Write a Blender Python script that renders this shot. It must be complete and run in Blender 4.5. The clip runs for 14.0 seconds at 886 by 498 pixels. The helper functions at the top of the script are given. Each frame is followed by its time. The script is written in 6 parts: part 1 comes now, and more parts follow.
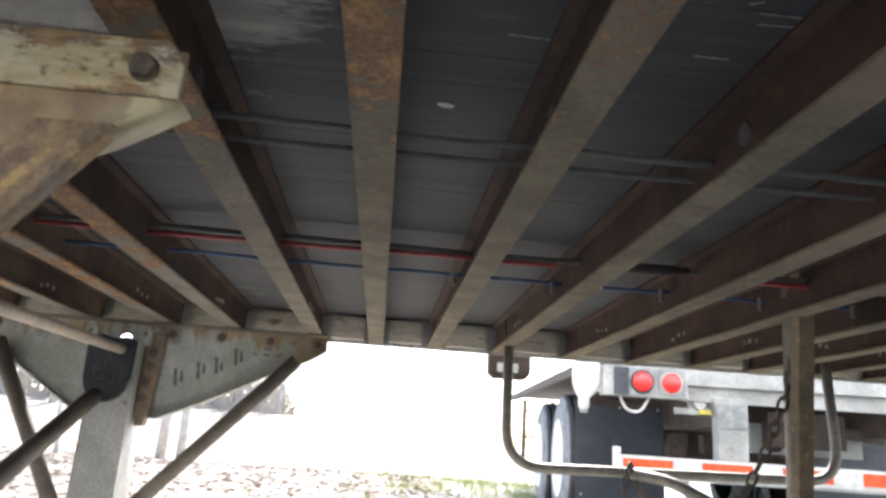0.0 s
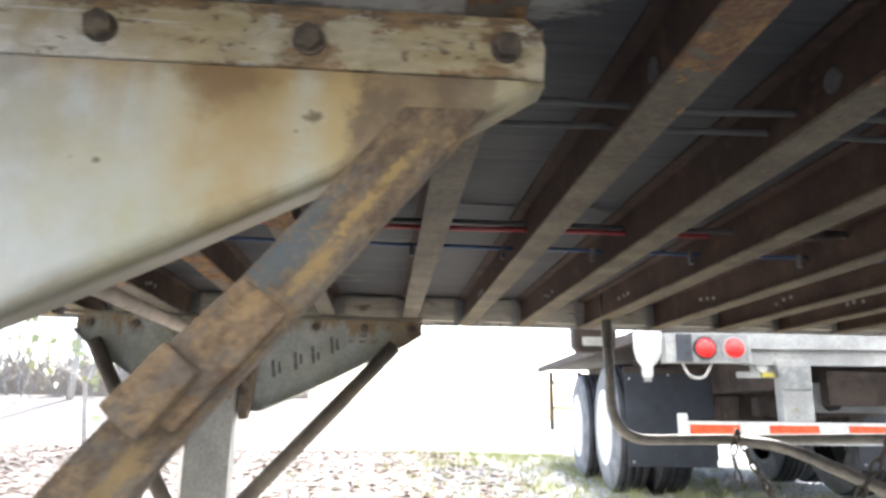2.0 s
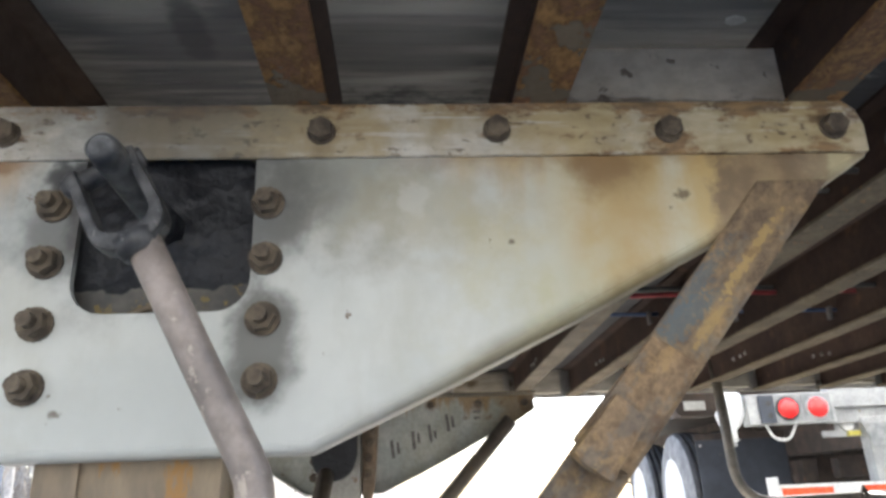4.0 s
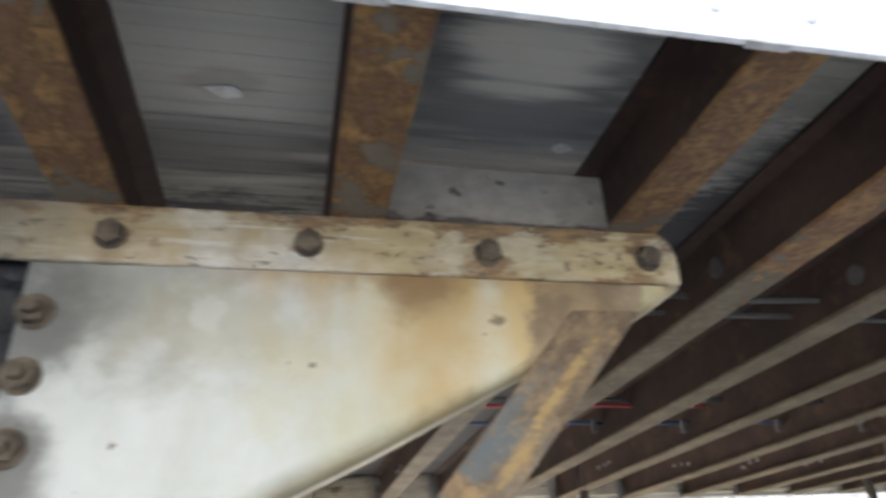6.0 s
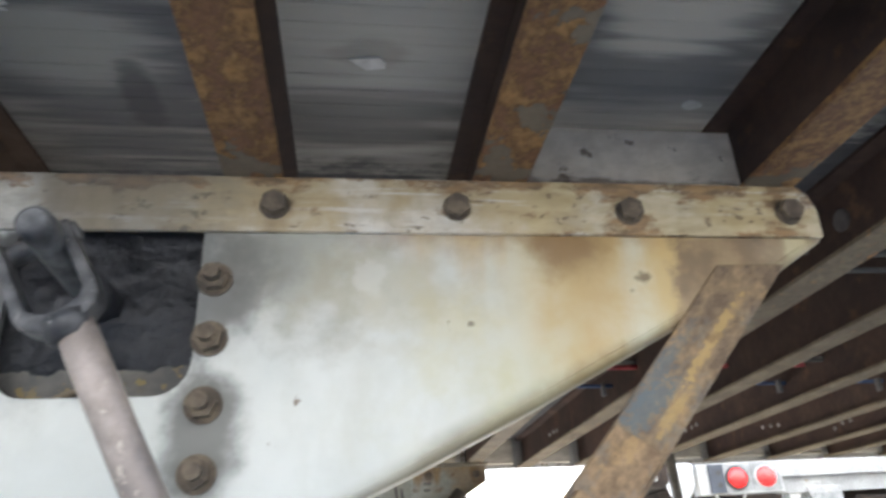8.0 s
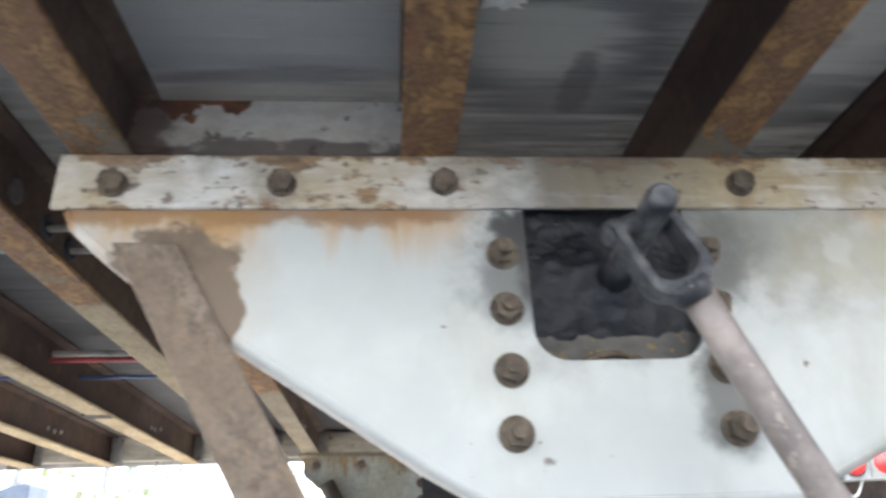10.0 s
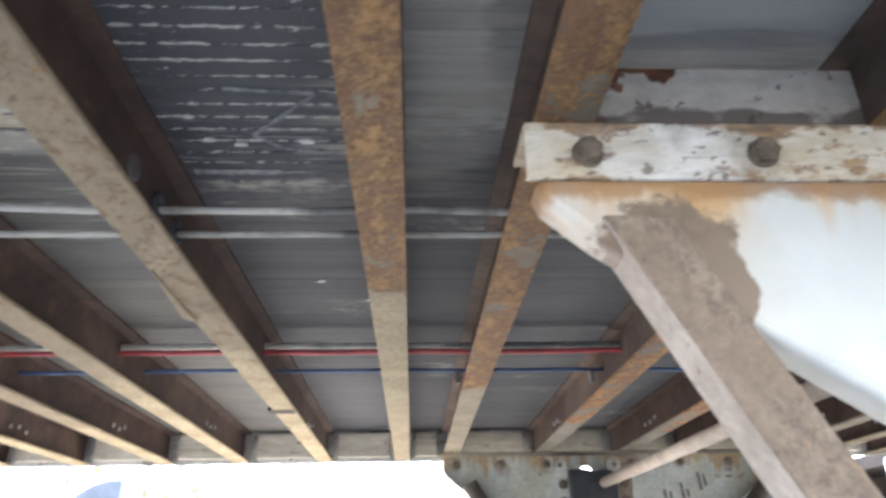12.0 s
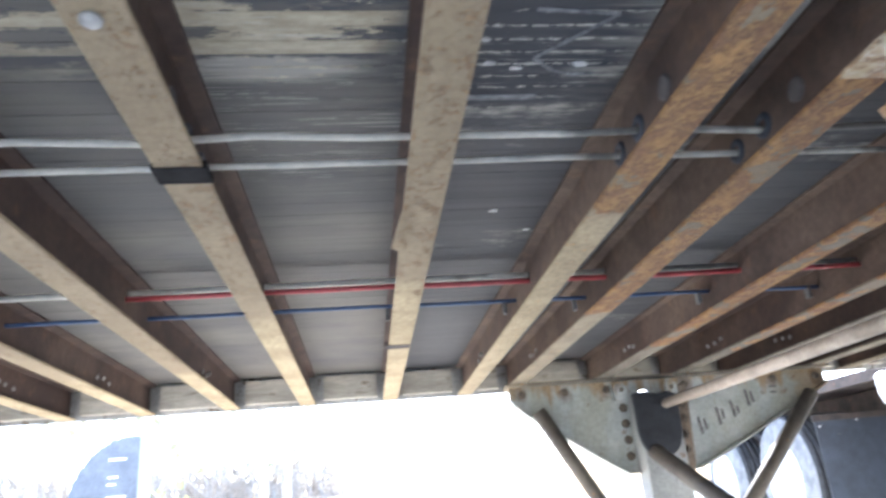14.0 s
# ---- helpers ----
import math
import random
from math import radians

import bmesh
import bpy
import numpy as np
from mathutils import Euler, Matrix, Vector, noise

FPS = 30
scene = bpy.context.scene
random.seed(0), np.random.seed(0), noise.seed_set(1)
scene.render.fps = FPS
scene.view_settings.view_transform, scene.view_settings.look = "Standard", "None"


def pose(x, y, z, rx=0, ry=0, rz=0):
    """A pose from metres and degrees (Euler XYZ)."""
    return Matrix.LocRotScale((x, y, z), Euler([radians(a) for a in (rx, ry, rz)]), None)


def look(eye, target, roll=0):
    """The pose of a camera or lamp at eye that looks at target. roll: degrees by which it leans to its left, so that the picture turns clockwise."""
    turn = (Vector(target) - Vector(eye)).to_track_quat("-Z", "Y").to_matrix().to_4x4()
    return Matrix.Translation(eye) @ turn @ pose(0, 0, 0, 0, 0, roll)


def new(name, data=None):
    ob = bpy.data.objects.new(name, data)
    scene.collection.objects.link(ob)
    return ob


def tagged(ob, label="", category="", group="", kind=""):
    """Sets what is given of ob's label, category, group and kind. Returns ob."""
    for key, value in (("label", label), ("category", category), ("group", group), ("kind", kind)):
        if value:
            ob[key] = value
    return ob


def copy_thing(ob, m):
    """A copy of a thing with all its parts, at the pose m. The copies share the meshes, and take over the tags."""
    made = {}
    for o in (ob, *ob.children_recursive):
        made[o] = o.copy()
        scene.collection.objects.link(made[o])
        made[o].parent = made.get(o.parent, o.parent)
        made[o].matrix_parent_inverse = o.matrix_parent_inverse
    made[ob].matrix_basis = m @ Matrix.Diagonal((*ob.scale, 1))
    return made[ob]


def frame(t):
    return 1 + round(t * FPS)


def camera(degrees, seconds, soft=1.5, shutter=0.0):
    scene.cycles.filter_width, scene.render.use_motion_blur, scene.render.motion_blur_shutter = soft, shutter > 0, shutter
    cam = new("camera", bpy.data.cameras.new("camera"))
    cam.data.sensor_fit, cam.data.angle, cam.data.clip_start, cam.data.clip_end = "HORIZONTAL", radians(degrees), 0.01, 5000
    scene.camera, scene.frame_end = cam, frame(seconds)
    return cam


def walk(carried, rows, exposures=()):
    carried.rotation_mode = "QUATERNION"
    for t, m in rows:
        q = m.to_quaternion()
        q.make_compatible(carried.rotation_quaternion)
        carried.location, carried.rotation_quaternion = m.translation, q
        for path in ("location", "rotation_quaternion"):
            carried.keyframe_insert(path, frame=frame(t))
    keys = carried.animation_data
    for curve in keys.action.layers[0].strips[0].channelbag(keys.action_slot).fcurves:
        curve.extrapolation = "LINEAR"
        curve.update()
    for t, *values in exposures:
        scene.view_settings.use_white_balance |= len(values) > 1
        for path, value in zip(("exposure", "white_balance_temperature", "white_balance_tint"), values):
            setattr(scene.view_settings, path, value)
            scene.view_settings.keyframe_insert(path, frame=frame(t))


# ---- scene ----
cam = camera(64.4, 14.0, soft=2.9, shutter=0.4)
PATH = [
    (0, (0.24, -0.001, 0.556), (0.381, 1.922, 1.087), 3.8),
    (0.5, (0.144, -0.012, 0.569), (0.348, 1.903, 1.11), 1.0),
    (1, (0.063, 0.008, 0.558), (0.292, 1.934, 1.047), -1.4),
    (1.5, (-0.018, 0.043, 0.551), (0.21, 1.973, 1.022), -0.3),
    (2, (-0.097, 0.056, 0.558), (0.061, 1.994, 1.026), 0.7),
    (2.5, (-0.246, 0.033, 0.537), (-0.108, 1.985, 0.951), -0.4),
    (3, (-0.381, 0.014, 0.529), (-0.272, 1.971, 0.925), -1.0),
    (3.2, (-0.423, 0.001, 0.527), (-0.307, 1.949, 0.966), -2.1),
    (5.5, (-0.437, 0.0, 0.55), (-0.308, 1.771, 1.469), -2.5),
    (6, (-0.347, 0.015, 0.566), (0.056, 1.754, 1.469), -3.3),
    (6.5, (-0.281, -0.001, 0.579), (0.209, 1.73, 1.451), -3.2),
    (7, (-0.303, 0.004, 0.585), (0.193, 1.746, 1.434), -3.6),
    (7.2, (-0.325, 0.003, 0.582), (0.117, 1.756, 1.437), -3.4),
    (9.3, (-0.664, 0.045, 0.519), (-0.498, 1.885, 1.285), -3.7),
    (9.5, (-0.705, 0.039, 0.524), (-0.544, 1.882, 1.285), -3.8),
    (10, (-0.852, 0.014, 0.536), (-0.699, 1.832, 1.355), -2.3),
    (10.5, (-1.006, 0.0, 0.551), (-0.794, 1.811, 1.372), -1.6),
    (11, (-1.108, 0.004, 0.565), (-0.918, 1.805, 1.415), -4.4),
    (11.5, (-1.181, 0.056, 0.568), (-1.03, 1.853, 1.432), -4.1),
    (12, (-1.255, 0.091, 0.546), (-1.167, 1.909, 1.374), -1.2),
    (12.5, (-1.35, 0.069, 0.534), (-1.319, 1.915, 1.302), -0.5),
    (13, (-1.474, 0.044, 0.537), (-1.308, 1.893, 1.281), -3.2),
    (13.5, (-1.555, 0.057, 0.519), (-1.261, 1.898, 1.241), -5.0),
    (14, (-1.65, 0.099, 0.518), (-1.415, 1.962, 1.206), -4.9),
]
# seconds, stops, kelvin, tint: the film camera adapts as it moves
EXPOSURES = [(0, 1.95, 6250, 10), (1.5, 1.95, 6250, 10), (2.5, 1.93, 6300, 10), (3.2, 1.83, 6350, 10), (5.5, 2.27, 6350, 10), (6.5, 2.33, 6300, 10), (9.5, 2.45, 6100, 10), (11, 2.53, 6050, 11), (12.5, 2.9, 5850, 11), (14, 2.92, 5650, 10)]
walk(cam, [(t, look(eye, target, roll)) for t, eye, target, roll in PATH], EXPOSURES)

# ---- light ----
world = bpy.data.worlds.new("sky")
scene.world = world
world.use_nodes = True
sky = world.node_tree.nodes.new("ShaderNodeTexSky")
sky.sky_type = "NISHITA"
sky.sun_disc = False
sky.sun_elevation = radians(46)
sky.sun_rotation = radians(12)
sky.air_density, sky.dust_density, sky.ozone_density = 1.0, 2.0, 1.0
background = world.node_tree.nodes["Background"]
background.inputs["Strength"].default_value = 0.15
world.node_tree.links.new(sky.outputs[0], background.inputs["Color"])

sun = new("sun", bpy.data.lights.new("sun", "SUN"))
sun.data.energy, sun.data.angle, sun.data.color = 4.8, radians(6), (1.0, 0.97, 0.93)
sun.rotation_euler = (radians(-44), 0, radians(-12))

# ---- materials ----


def start(name):
    m = bpy.data.materials.new(name)
    m.use_nodes = True
    return m, m.node_tree, m.node_tree.nodes["Principled BSDF"]


def add(nt, kind, inputs=None, **props):
    n = nt.nodes.new("ShaderNode" + kind)
    for k, v in props.items():
        setattr(n, k, v)
    for k, v in (inputs or {}).items():
        if isinstance(v, bpy.types.NodeSocket):
            nt.links.new(v, n.inputs[k])
        else:
            n.inputs[k].default_value = v
    return n


def noise_of(nt, scale, detail=5, stretch=(1, 1, 1), rough=0.6, shift=0.0):
    pos = add(nt, "NewGeometry").outputs["Position"]
    mp = add(nt, "Mapping", {"Vector": pos, "Scale": stretch, "Location": (shift, shift * 0.7, shift * 1.3)})
    return add(nt, "TexNoise", {"Vector": mp.outputs[0], "Scale": scale, "Detail": detail, "Roughness": rough}).outputs["Fac"]


def rng(nt, value, a, b, c=0.0, d=1.0):
    return add(nt, "MapRange", {"Value": value, "From Min": a, "From Max": b, "To Min": c, "To Max": d}, interpolation_type="SMOOTHSTEP").outputs[0]


def rng_linear(nt, value, a, b):
    return add(nt, "MapRange", {"Value": value, "From Min": a, "From Max": b}).outputs[0]


def math_of(nt, op, a, b=0.0):
    return add(nt, "Math", {0: a, 1: b}, operation=op).outputs[0]


def blend(nt, fac, a, b, how="MIX"):
    n = nt.nodes.new("ShaderNodeMix")
    n.data_type, n.blend_type = "RGBA", how
    for key, v in ((0, fac), (6, a), (7, b)):
        if isinstance(v, bpy.types.NodeSocket):
            nt.links.new(v, n.inputs[key])
        else:
            n.inputs[key].default_value = (*v, 1) if isinstance(v, tuple) else v
    return n.outputs[2]


def bumped(nt, bsdf, height, strength=0.3, distance=0.002):
    b = add(nt, "Bump", {"Height": height, "Strength": strength, "Distance": distance})
    nt.links.new(b.outputs[0], bsdf.inputs["Normal"])


def surface(name, c1, c2, scale=8.0, rough=0.6, metal=0.0, bump=0.3, fine=90.0, stretch=(1, 1, 1), c3=None, spots=0.62, dist=0.002, each=0.0):
    """Two-scale surface: broad patches from c1 to c2, fine grain, and scattered marks of c3."""
    m, nt, p = start(name)
    broad, grain = noise_of(nt, scale, 4, stretch), noise_of(nt, fine, 4, stretch, shift=3.0)
    col = blend(nt, rng(nt, broad, 0.35, 0.65), c1, c2)
    col = blend(nt, 0.35, col, blend(nt, rng(nt, grain, 0.3, 0.7), (0.55, 0.55, 0.55), (1.35, 1.35, 1.35)), "MULTIPLY")
    if c3:
        col = blend(nt, rng(nt, noise_of(nt, scale * 3.3, 6, stretch, shift=7.0), spots, spots + 0.06), col, c3)
    if each:
        tone = rng(nt, add(nt, "ObjectInfo").outputs["Random"], 0, 1, 1 - each, 1 + each)
        col = blend(nt, 1.0, col, add(nt, "CombineColor", {0: tone, 1: tone, 2: tone}).outputs[0], "MULTIPLY")
    nt.links.new(col, p.inputs["Base Color"])
    nt.links.new(rng(nt, grain, 0.2, 0.8, max(rough - 0.12, 0.05), min(rough + 0.12, 1)), p.inputs["Roughness"])
    p.inputs["Metallic"].default_value = metal
    bumped(nt, p, grain, bump, dist)
    return m


def spot(nt, u, v, cu, cv, ru, rv, rag, soft=0.35, ragged=0.5):
    """1 inside a ragged ellipse in the plane of u and v, 0 outside it."""
    eu = math_of(nt, "MULTIPLY", math_of(nt, "SUBTRACT", u, cu), 1 / ru)
    ev = math_of(nt, "MULTIPLY", math_of(nt, "SUBTRACT", v, cv), 1 / rv)
    r = math_of(nt, "SQRT", math_of(nt, "ADD", math_of(nt, "MULTIPLY", eu, eu), math_of(nt, "MULTIPLY", ev, ev)))
    r = math_of(nt, "ADD", r, rng(nt, rag, 0.3, 0.7, -ragged, ragged))
    return rng(nt, r, 1 - soft, 1 + soft, 1, 0)


# each crossmember's left edge, how far in from the side its rust reaches, how much of it there is
RUST = ((0.398, 0.58, 0.45), (0.180, 0.66, 1.0), (-0.036, 0.78, 0.95), (-0.319, 1.6, 0.8), (-0.555, 2.0, 0.8), (-0.840, 2.0, 0.9), (-1.148, 1.6, 0.95), (-1.316, 1.02, 0.95), (-1.589, 1.30, 0.40), (-1.875, 1.5, 0.34))


def flange_material():
    """Mill-grey steel under road dust, rusted orange towards the trailer's side."""
    m, nt, p = start("dusty_rusted_flange")
    pos = add(nt, "SeparateXYZ", {0: add(nt, "NewGeometry").outputs["Position"]})
    x, y = pos.outputs[0], pos.outputs[1]
    rag, fine, mid = noise_of(nt, 9, 6), noise_of(nt, 90, 5, shift=2), noise_of(nt, 42, 6, (1.2, 0.8, 1), shift=21)
    dust = blend(nt, rng(nt, rag, 0.35, 0.65), (0.122, 0.107, 0.082), (0.188, 0.165, 0.125))
    tan = blend(nt, rng(nt, rag, 0.35, 0.65), (0.33, 0.26, 0.145), (0.45, 0.365, 0.215))
    dust = blend(nt, rng(nt, x, -0.9, -1.5, 0.0, 0.95), dust, tan)
    dust = blend(nt, rng(nt, x, -0.25, 0.3, 0.0, 0.9), dust, blend(nt, rng(nt, rag, 0.35, 0.65), (0.094, 0.071, 0.038), (0.155, 0.121, 0.070)))
    dust = blend(nt, 0.45, dust, blend(nt, rng(nt, fine, 0.3, 0.7), (0.5, 0.48, 0.45), (1.45, 1.45, 1.42)), "MULTIPLY")
    rust = blend(nt, rng(nt, math_of(nt, "ADD", math_of(nt, "MULTIPLY", fine, 0.5), math_of(nt, "MULTIPLY", mid, 0.5)), 0.38, 0.6), (0.225, 0.108, 0.043), (0.355, 0.185, 0.064))
    rust = blend(nt, rng(nt, noise_of(nt, 17, 5, shift=41), 0.48, 0.62, 0, 0.5), rust, (0.24, 0.10, 0.042))
    ramp = nt.nodes.new("ShaderNodeValToRGB")
    ramp.color_ramp.interpolation = "CONSTANT"
    nt.links.new(rng_linear(nt, x, -2.4, 0.8), ramp.inputs[0])
    stops = ramp.color_ramp.elements
    stops[0].color, stops[1].color = (1.0, 0.3, 0, 1), (0.5, 0.0, 0, 1)
    stops[1].position = 0.999
    for k, (edge, end, amount) in enumerate(RUST[::-1]):
        e = stops.new((edge - 0.06 + 2.4) / 3.2)
        e.color = (end / 2, amount, 0, 1)
    e = stops.new((0.52 + 2.4) / 3.2)
    e.color = (0.3, 0.12, 0, 1)
    code = add(nt, "SeparateColor", {0: ramp.outputs[0]})
    end, amount = math_of(nt, "MULTIPLY", code.outputs[0], 2.0), code.outputs[1]
    edge = math_of(nt, "ADD", y, rng(nt, rag, 0.3, 0.7, -0.17, 0.17))
    near = rng(nt, math_of(nt, "SUBTRACT", edge, end), -0.03, 0.03, 1, 0)
    grit = math_of(nt, "ADD", math_of(nt, "MULTIPLY", mid, 0.5), math_of(nt, "MULTIPLY", noise_of(nt, 120, 5, shift=51), 0.5))
    patch = rng(nt, math_of(nt, "SUBTRACT", amount, rng(nt, noise_of(nt, 13, 6, shift=81), 0.34, 0.66, 0, 1.0)), -0.12, 0.22)
    speck = rng(nt, math_of(nt, "SUBTRACT", amount, rng(nt, grit, 0.36, 0.64, 0, 0.95)), -0.15, 0.20)
    kind = rng(nt, amount, 0.45, 0.6)
    near = math_of(nt, "MULTIPLY", near, math_of(nt, "ADD", math_of(nt, "MULTIPLY", patch, kind), math_of(nt, "MULTIPLY", speck, math_of(nt, "SUBTRACT", 1.0, kind))))
    near = math_of(nt, "MULTIPLY", near, rng(nt, amount, 0.3, 0.8, 0.5, 1))
    specks = math_of(nt, "MULTIPLY", rng(nt, noise_of(nt, 60, 6, shift=5), 0.56, 0.68), math_of(nt, "ADD", math_of(nt, "MULTIPLY", amount, 0.45), 0.15))
    rusty = math_of(nt, "MAXIMUM", near, specks)
    blot = rng(nt, noise_of(nt, 26, 7, (1.2, 0.8, 1), 0.7, shift=101), 0.44, 0.66, 0, 0.4)
    blot = math_of(nt, "MULTIPLY", blot, rng(nt, x, -1.28, -1.2, 0.25, 1.0))
    rust = blend(nt, rng(nt, x, -0.95, -1.2, 0, 0.55), rust, blend(nt, rng(nt, mid, 0.35, 0.65), (0.25, 0.145, 0.06), (0.42, 0.27, 0.105)))
    dust = blend(nt, math_of(nt, "MULTIPLY", rng(nt, math_of(nt, "SUBTRACT", y, end), 0.05, -0.05), 0.6), dust, (0.21, 0.155, 0.095))
    rust = blend(nt, blot, rust, (0.165, 0.076, 0.035))
    scale = noise_of(nt, 130, 6, rough=0.78, shift=61)
    gold = rng(nt, math_of(nt, "ADD", noise_of(nt, 30, 8, (1.1, 0.8, 1), 0.74, shift=141), rng(nt, scale, 0.3, 0.7, -0.05, 0.05)), 0.44, 0.57)
    rust = blend(nt, 0.7, rust, blend(nt, gold, (0.235, 0.112, 0.050), (0.445, 0.245, 0.078)))
    rust = blend(nt, rng(nt, x, -1.5, -1.56, 0, 0.8), rust, (0.285, 0.205, 0.115))
    rust = blend(nt, 0.4, rust, blend(nt, rng(nt, scale, 0.40, 0.60), (0.5, 0.46, 0.42), (1.35, 1.33, 1.28)), "MULTIPLY")
    rust = blend(nt, rng(nt, noise_of(nt, 75, 6, rough=0.75, shift=67), 0.60, 0.68, 0, 0.25), rust, (0.11, 0.052, 0.028))
    flake = noise_of(nt, 48, 8, (1.1, 0.8, 1), 0.78, shift=71)
    rusty = rng(nt, math_of(nt, "ADD", rusty, rng(nt, flake, 0.32, 0.68, -0.32, 0.32)), 0.36, 0.56)
    pink = rng(nt, noise_of(nt, 90, 7, rough=0.75, shift=73), 0.50, 0.64, 0, 0.5)
    dust = blend(nt, math_of(nt, "MULTIPLY", pink, rng(nt, x, -1.0, -1.4, 0.35, 1.0)), dust, blend(nt, rng(nt, x, -1.0, -1.5), (0.105, 0.075, 0.05), (0.30, 0.225, 0.125)))
    dust = blend(nt, rng(nt, noise_of(nt, 95, 6, rough=0.75, shift=79), 0.63, 0.67, 0, 0.6), dust, (0.10, 0.07, 0.042))
    col = blend(nt, rusty, dust, rust)
    nt.links.new(col, p.inputs["Base Color"])
    p.inputs["Roughness"].default_value = 0.78
    bumped(nt, p, math_of(nt, "ADD", scale, math_of(nt, "MULTIPLY", rusty, math_of(nt, "ADD", flake, gold))), 1.0, 0.006)
    return m


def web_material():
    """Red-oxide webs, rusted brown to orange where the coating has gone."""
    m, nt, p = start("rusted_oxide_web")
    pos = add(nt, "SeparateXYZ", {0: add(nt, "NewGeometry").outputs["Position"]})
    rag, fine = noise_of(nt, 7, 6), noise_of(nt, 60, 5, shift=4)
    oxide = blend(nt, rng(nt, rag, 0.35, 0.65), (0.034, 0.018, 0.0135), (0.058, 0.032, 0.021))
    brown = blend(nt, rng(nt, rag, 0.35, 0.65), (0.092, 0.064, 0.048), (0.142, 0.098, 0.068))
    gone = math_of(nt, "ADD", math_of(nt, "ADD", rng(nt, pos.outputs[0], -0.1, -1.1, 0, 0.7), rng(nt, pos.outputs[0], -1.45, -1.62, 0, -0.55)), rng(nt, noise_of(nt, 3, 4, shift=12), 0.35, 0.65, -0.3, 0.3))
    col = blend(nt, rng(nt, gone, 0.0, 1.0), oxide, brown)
    col = blend(nt, rng(nt, noise_of(nt, 18, 6, shift=8), 0.58, 0.68, 0, 0.3), col, (0.17, 0.09, 0.042))
    col = blend(nt, 0.4, col, blend(nt, rng(nt, fine, 0.3, 0.7), (0.5, 0.5, 0.5), (1.4, 1.4, 1.4)), "MULTIPLY")
    nt.links.new(col, p.inputs["Base Color"])
    p.inputs["Roughness"].default_value = 0.8
    bumped(nt, p, fine, 0.4, 0.003)
    return m


def plate_material():
    """Pale grey-green paint with rust running from the seam and grease round the gear opening."""
    m, nt, p = start("stained_white_gear_plate")
    pos = add(nt, "SeparateXYZ", {0: add(nt, "NewGeometry").outputs["Position"]})
    x, z = pos.outputs[0], pos.outputs[2]
    rag, rag2 = noise_of(nt, 14, 6), noise_of(nt, 30, 6, shift=17)
    drips = math_of(nt, "ADD", math_of(nt, "MULTIPLY", noise_of(nt, 30, 4, (1, 1, 0.10), shift=4), 0.45), math_of(nt, "MULTIPLY", noise_of(nt, 8, 3, (1, 1, 0.12), shift=31), 0.55))
    paint = blend(nt, rng(nt, noise_of(nt, 6, 5), 0.35, 0.65), (0.475, 0.495, 0.465), (0.565, 0.58, 0.545))
    grime = rng(nt, noise_of(nt, 10, 6, (1, 1, 0.5), shift=23), 0.5, 0.72, 0, 0.35)
    paint = blend(nt, grime, paint, (0.36, 0.35, 0.27))
    # yellowed right half
    cream = rng(nt, math_of(nt, "ADD", x, rng(nt, rag, 0.3, 0.7, -0.05, 0.05)), -0.42, -0.27)
    cream = math_of(nt, "MULTIPLY", cream, rng(nt, drips, 0.3, 0.65, 0.55, 1))
    col = blend(nt, math_of(nt, "MULTIPLY", cream, 0.85), paint, blend(nt, rng(nt, z, 0.66, 0.80), (0.40, 0.385, 0.215), (0.52, 0.46, 0.27)))
    # orange halo and drips below the seam
    depth = math_of(nt, "SUBTRACT", 0.845, z)
    run = math_of(nt, "SUBTRACT", rng(nt, drips, 0.36, 0.66, 0.0, 0.085), depth)
    away = math_of(nt, "MULTIPLY", rng(nt, math_of(nt, "ABSOLUTE", math_of(nt, "ADD", x, 0.60)), 0.14, 0.22), rng(nt, x, -0.5, -0.4, 1.0, 0.45))
    col = blend(nt, math_of(nt, "MULTIPLY", math_of(nt, "MULTIPLY", rng(nt, run, -0.018, 0.055), away), 0.75), col, (0.43, 0.225, 0.05))
    dark = math_of(nt, "MULTIPLY", rng(nt, math_of(nt, "ADD", depth, rng(nt, rag, 0.3, 0.7, -0.012, 0.012)), 0.006, 0.022, 1, 0), away)
    col = blend(nt, math_of(nt, "MULTIPLY", dark, 0.8), col, (0.24, 0.125, 0.05))
    # brown column and orange fringe
    col = blend(nt, math_of(nt, "MULTIPLY", spot(nt, x, z, -0.222, 0.82, 0.045, 0.12, rag, 0.6, 0.3), 0.8), col, (0.43, 0.29, 0.105))
    col = blend(nt, math_of(nt, "MULTIPLY", spot(nt, x, z, -0.236, 0.845, 0.036, 0.045, rag, 0.5, 0.3), 0.8), col, (0.20, 0.115, 0.05))
    col = blend(nt, math_of(nt, "MULTIPLY", spot(nt, x, z, -0.10, 0.79, 0.055, 0.12, rag, 0.4, 0.2), 0.8), col, (0.48, 0.33, 0.12))
    core = rng(nt, math_of(nt, "ADD", x, rng(nt, rag, 0.3, 0.7, -0.02, 0.02)), -0.135, -0.115)
    rusted = blend(nt, rng(nt, rag2, 0.35, 0.65), (0.17, 0.115, 0.07), (0.29, 0.21, 0.12))
    col = blend(nt, math_of(nt, "MULTIPLY", core, 0.9), col, rusted)
    col = blend(nt, math_of(nt, "MULTIPLY", spot(nt, x, z, 0.015, 0.825, 0.03, 0.022, rag2, 0.4), 0.8), col, (0.52, 0.46, 0.28))
    # grey-olive smears right of the opening
    col = blend(nt, math_of(nt, "MULTIPLY", spot(nt, x, z, -0.48, 0.80, 0.06, 0.055, rag, 0.6), 0.55), col, (0.20, 0.185, 0.13))
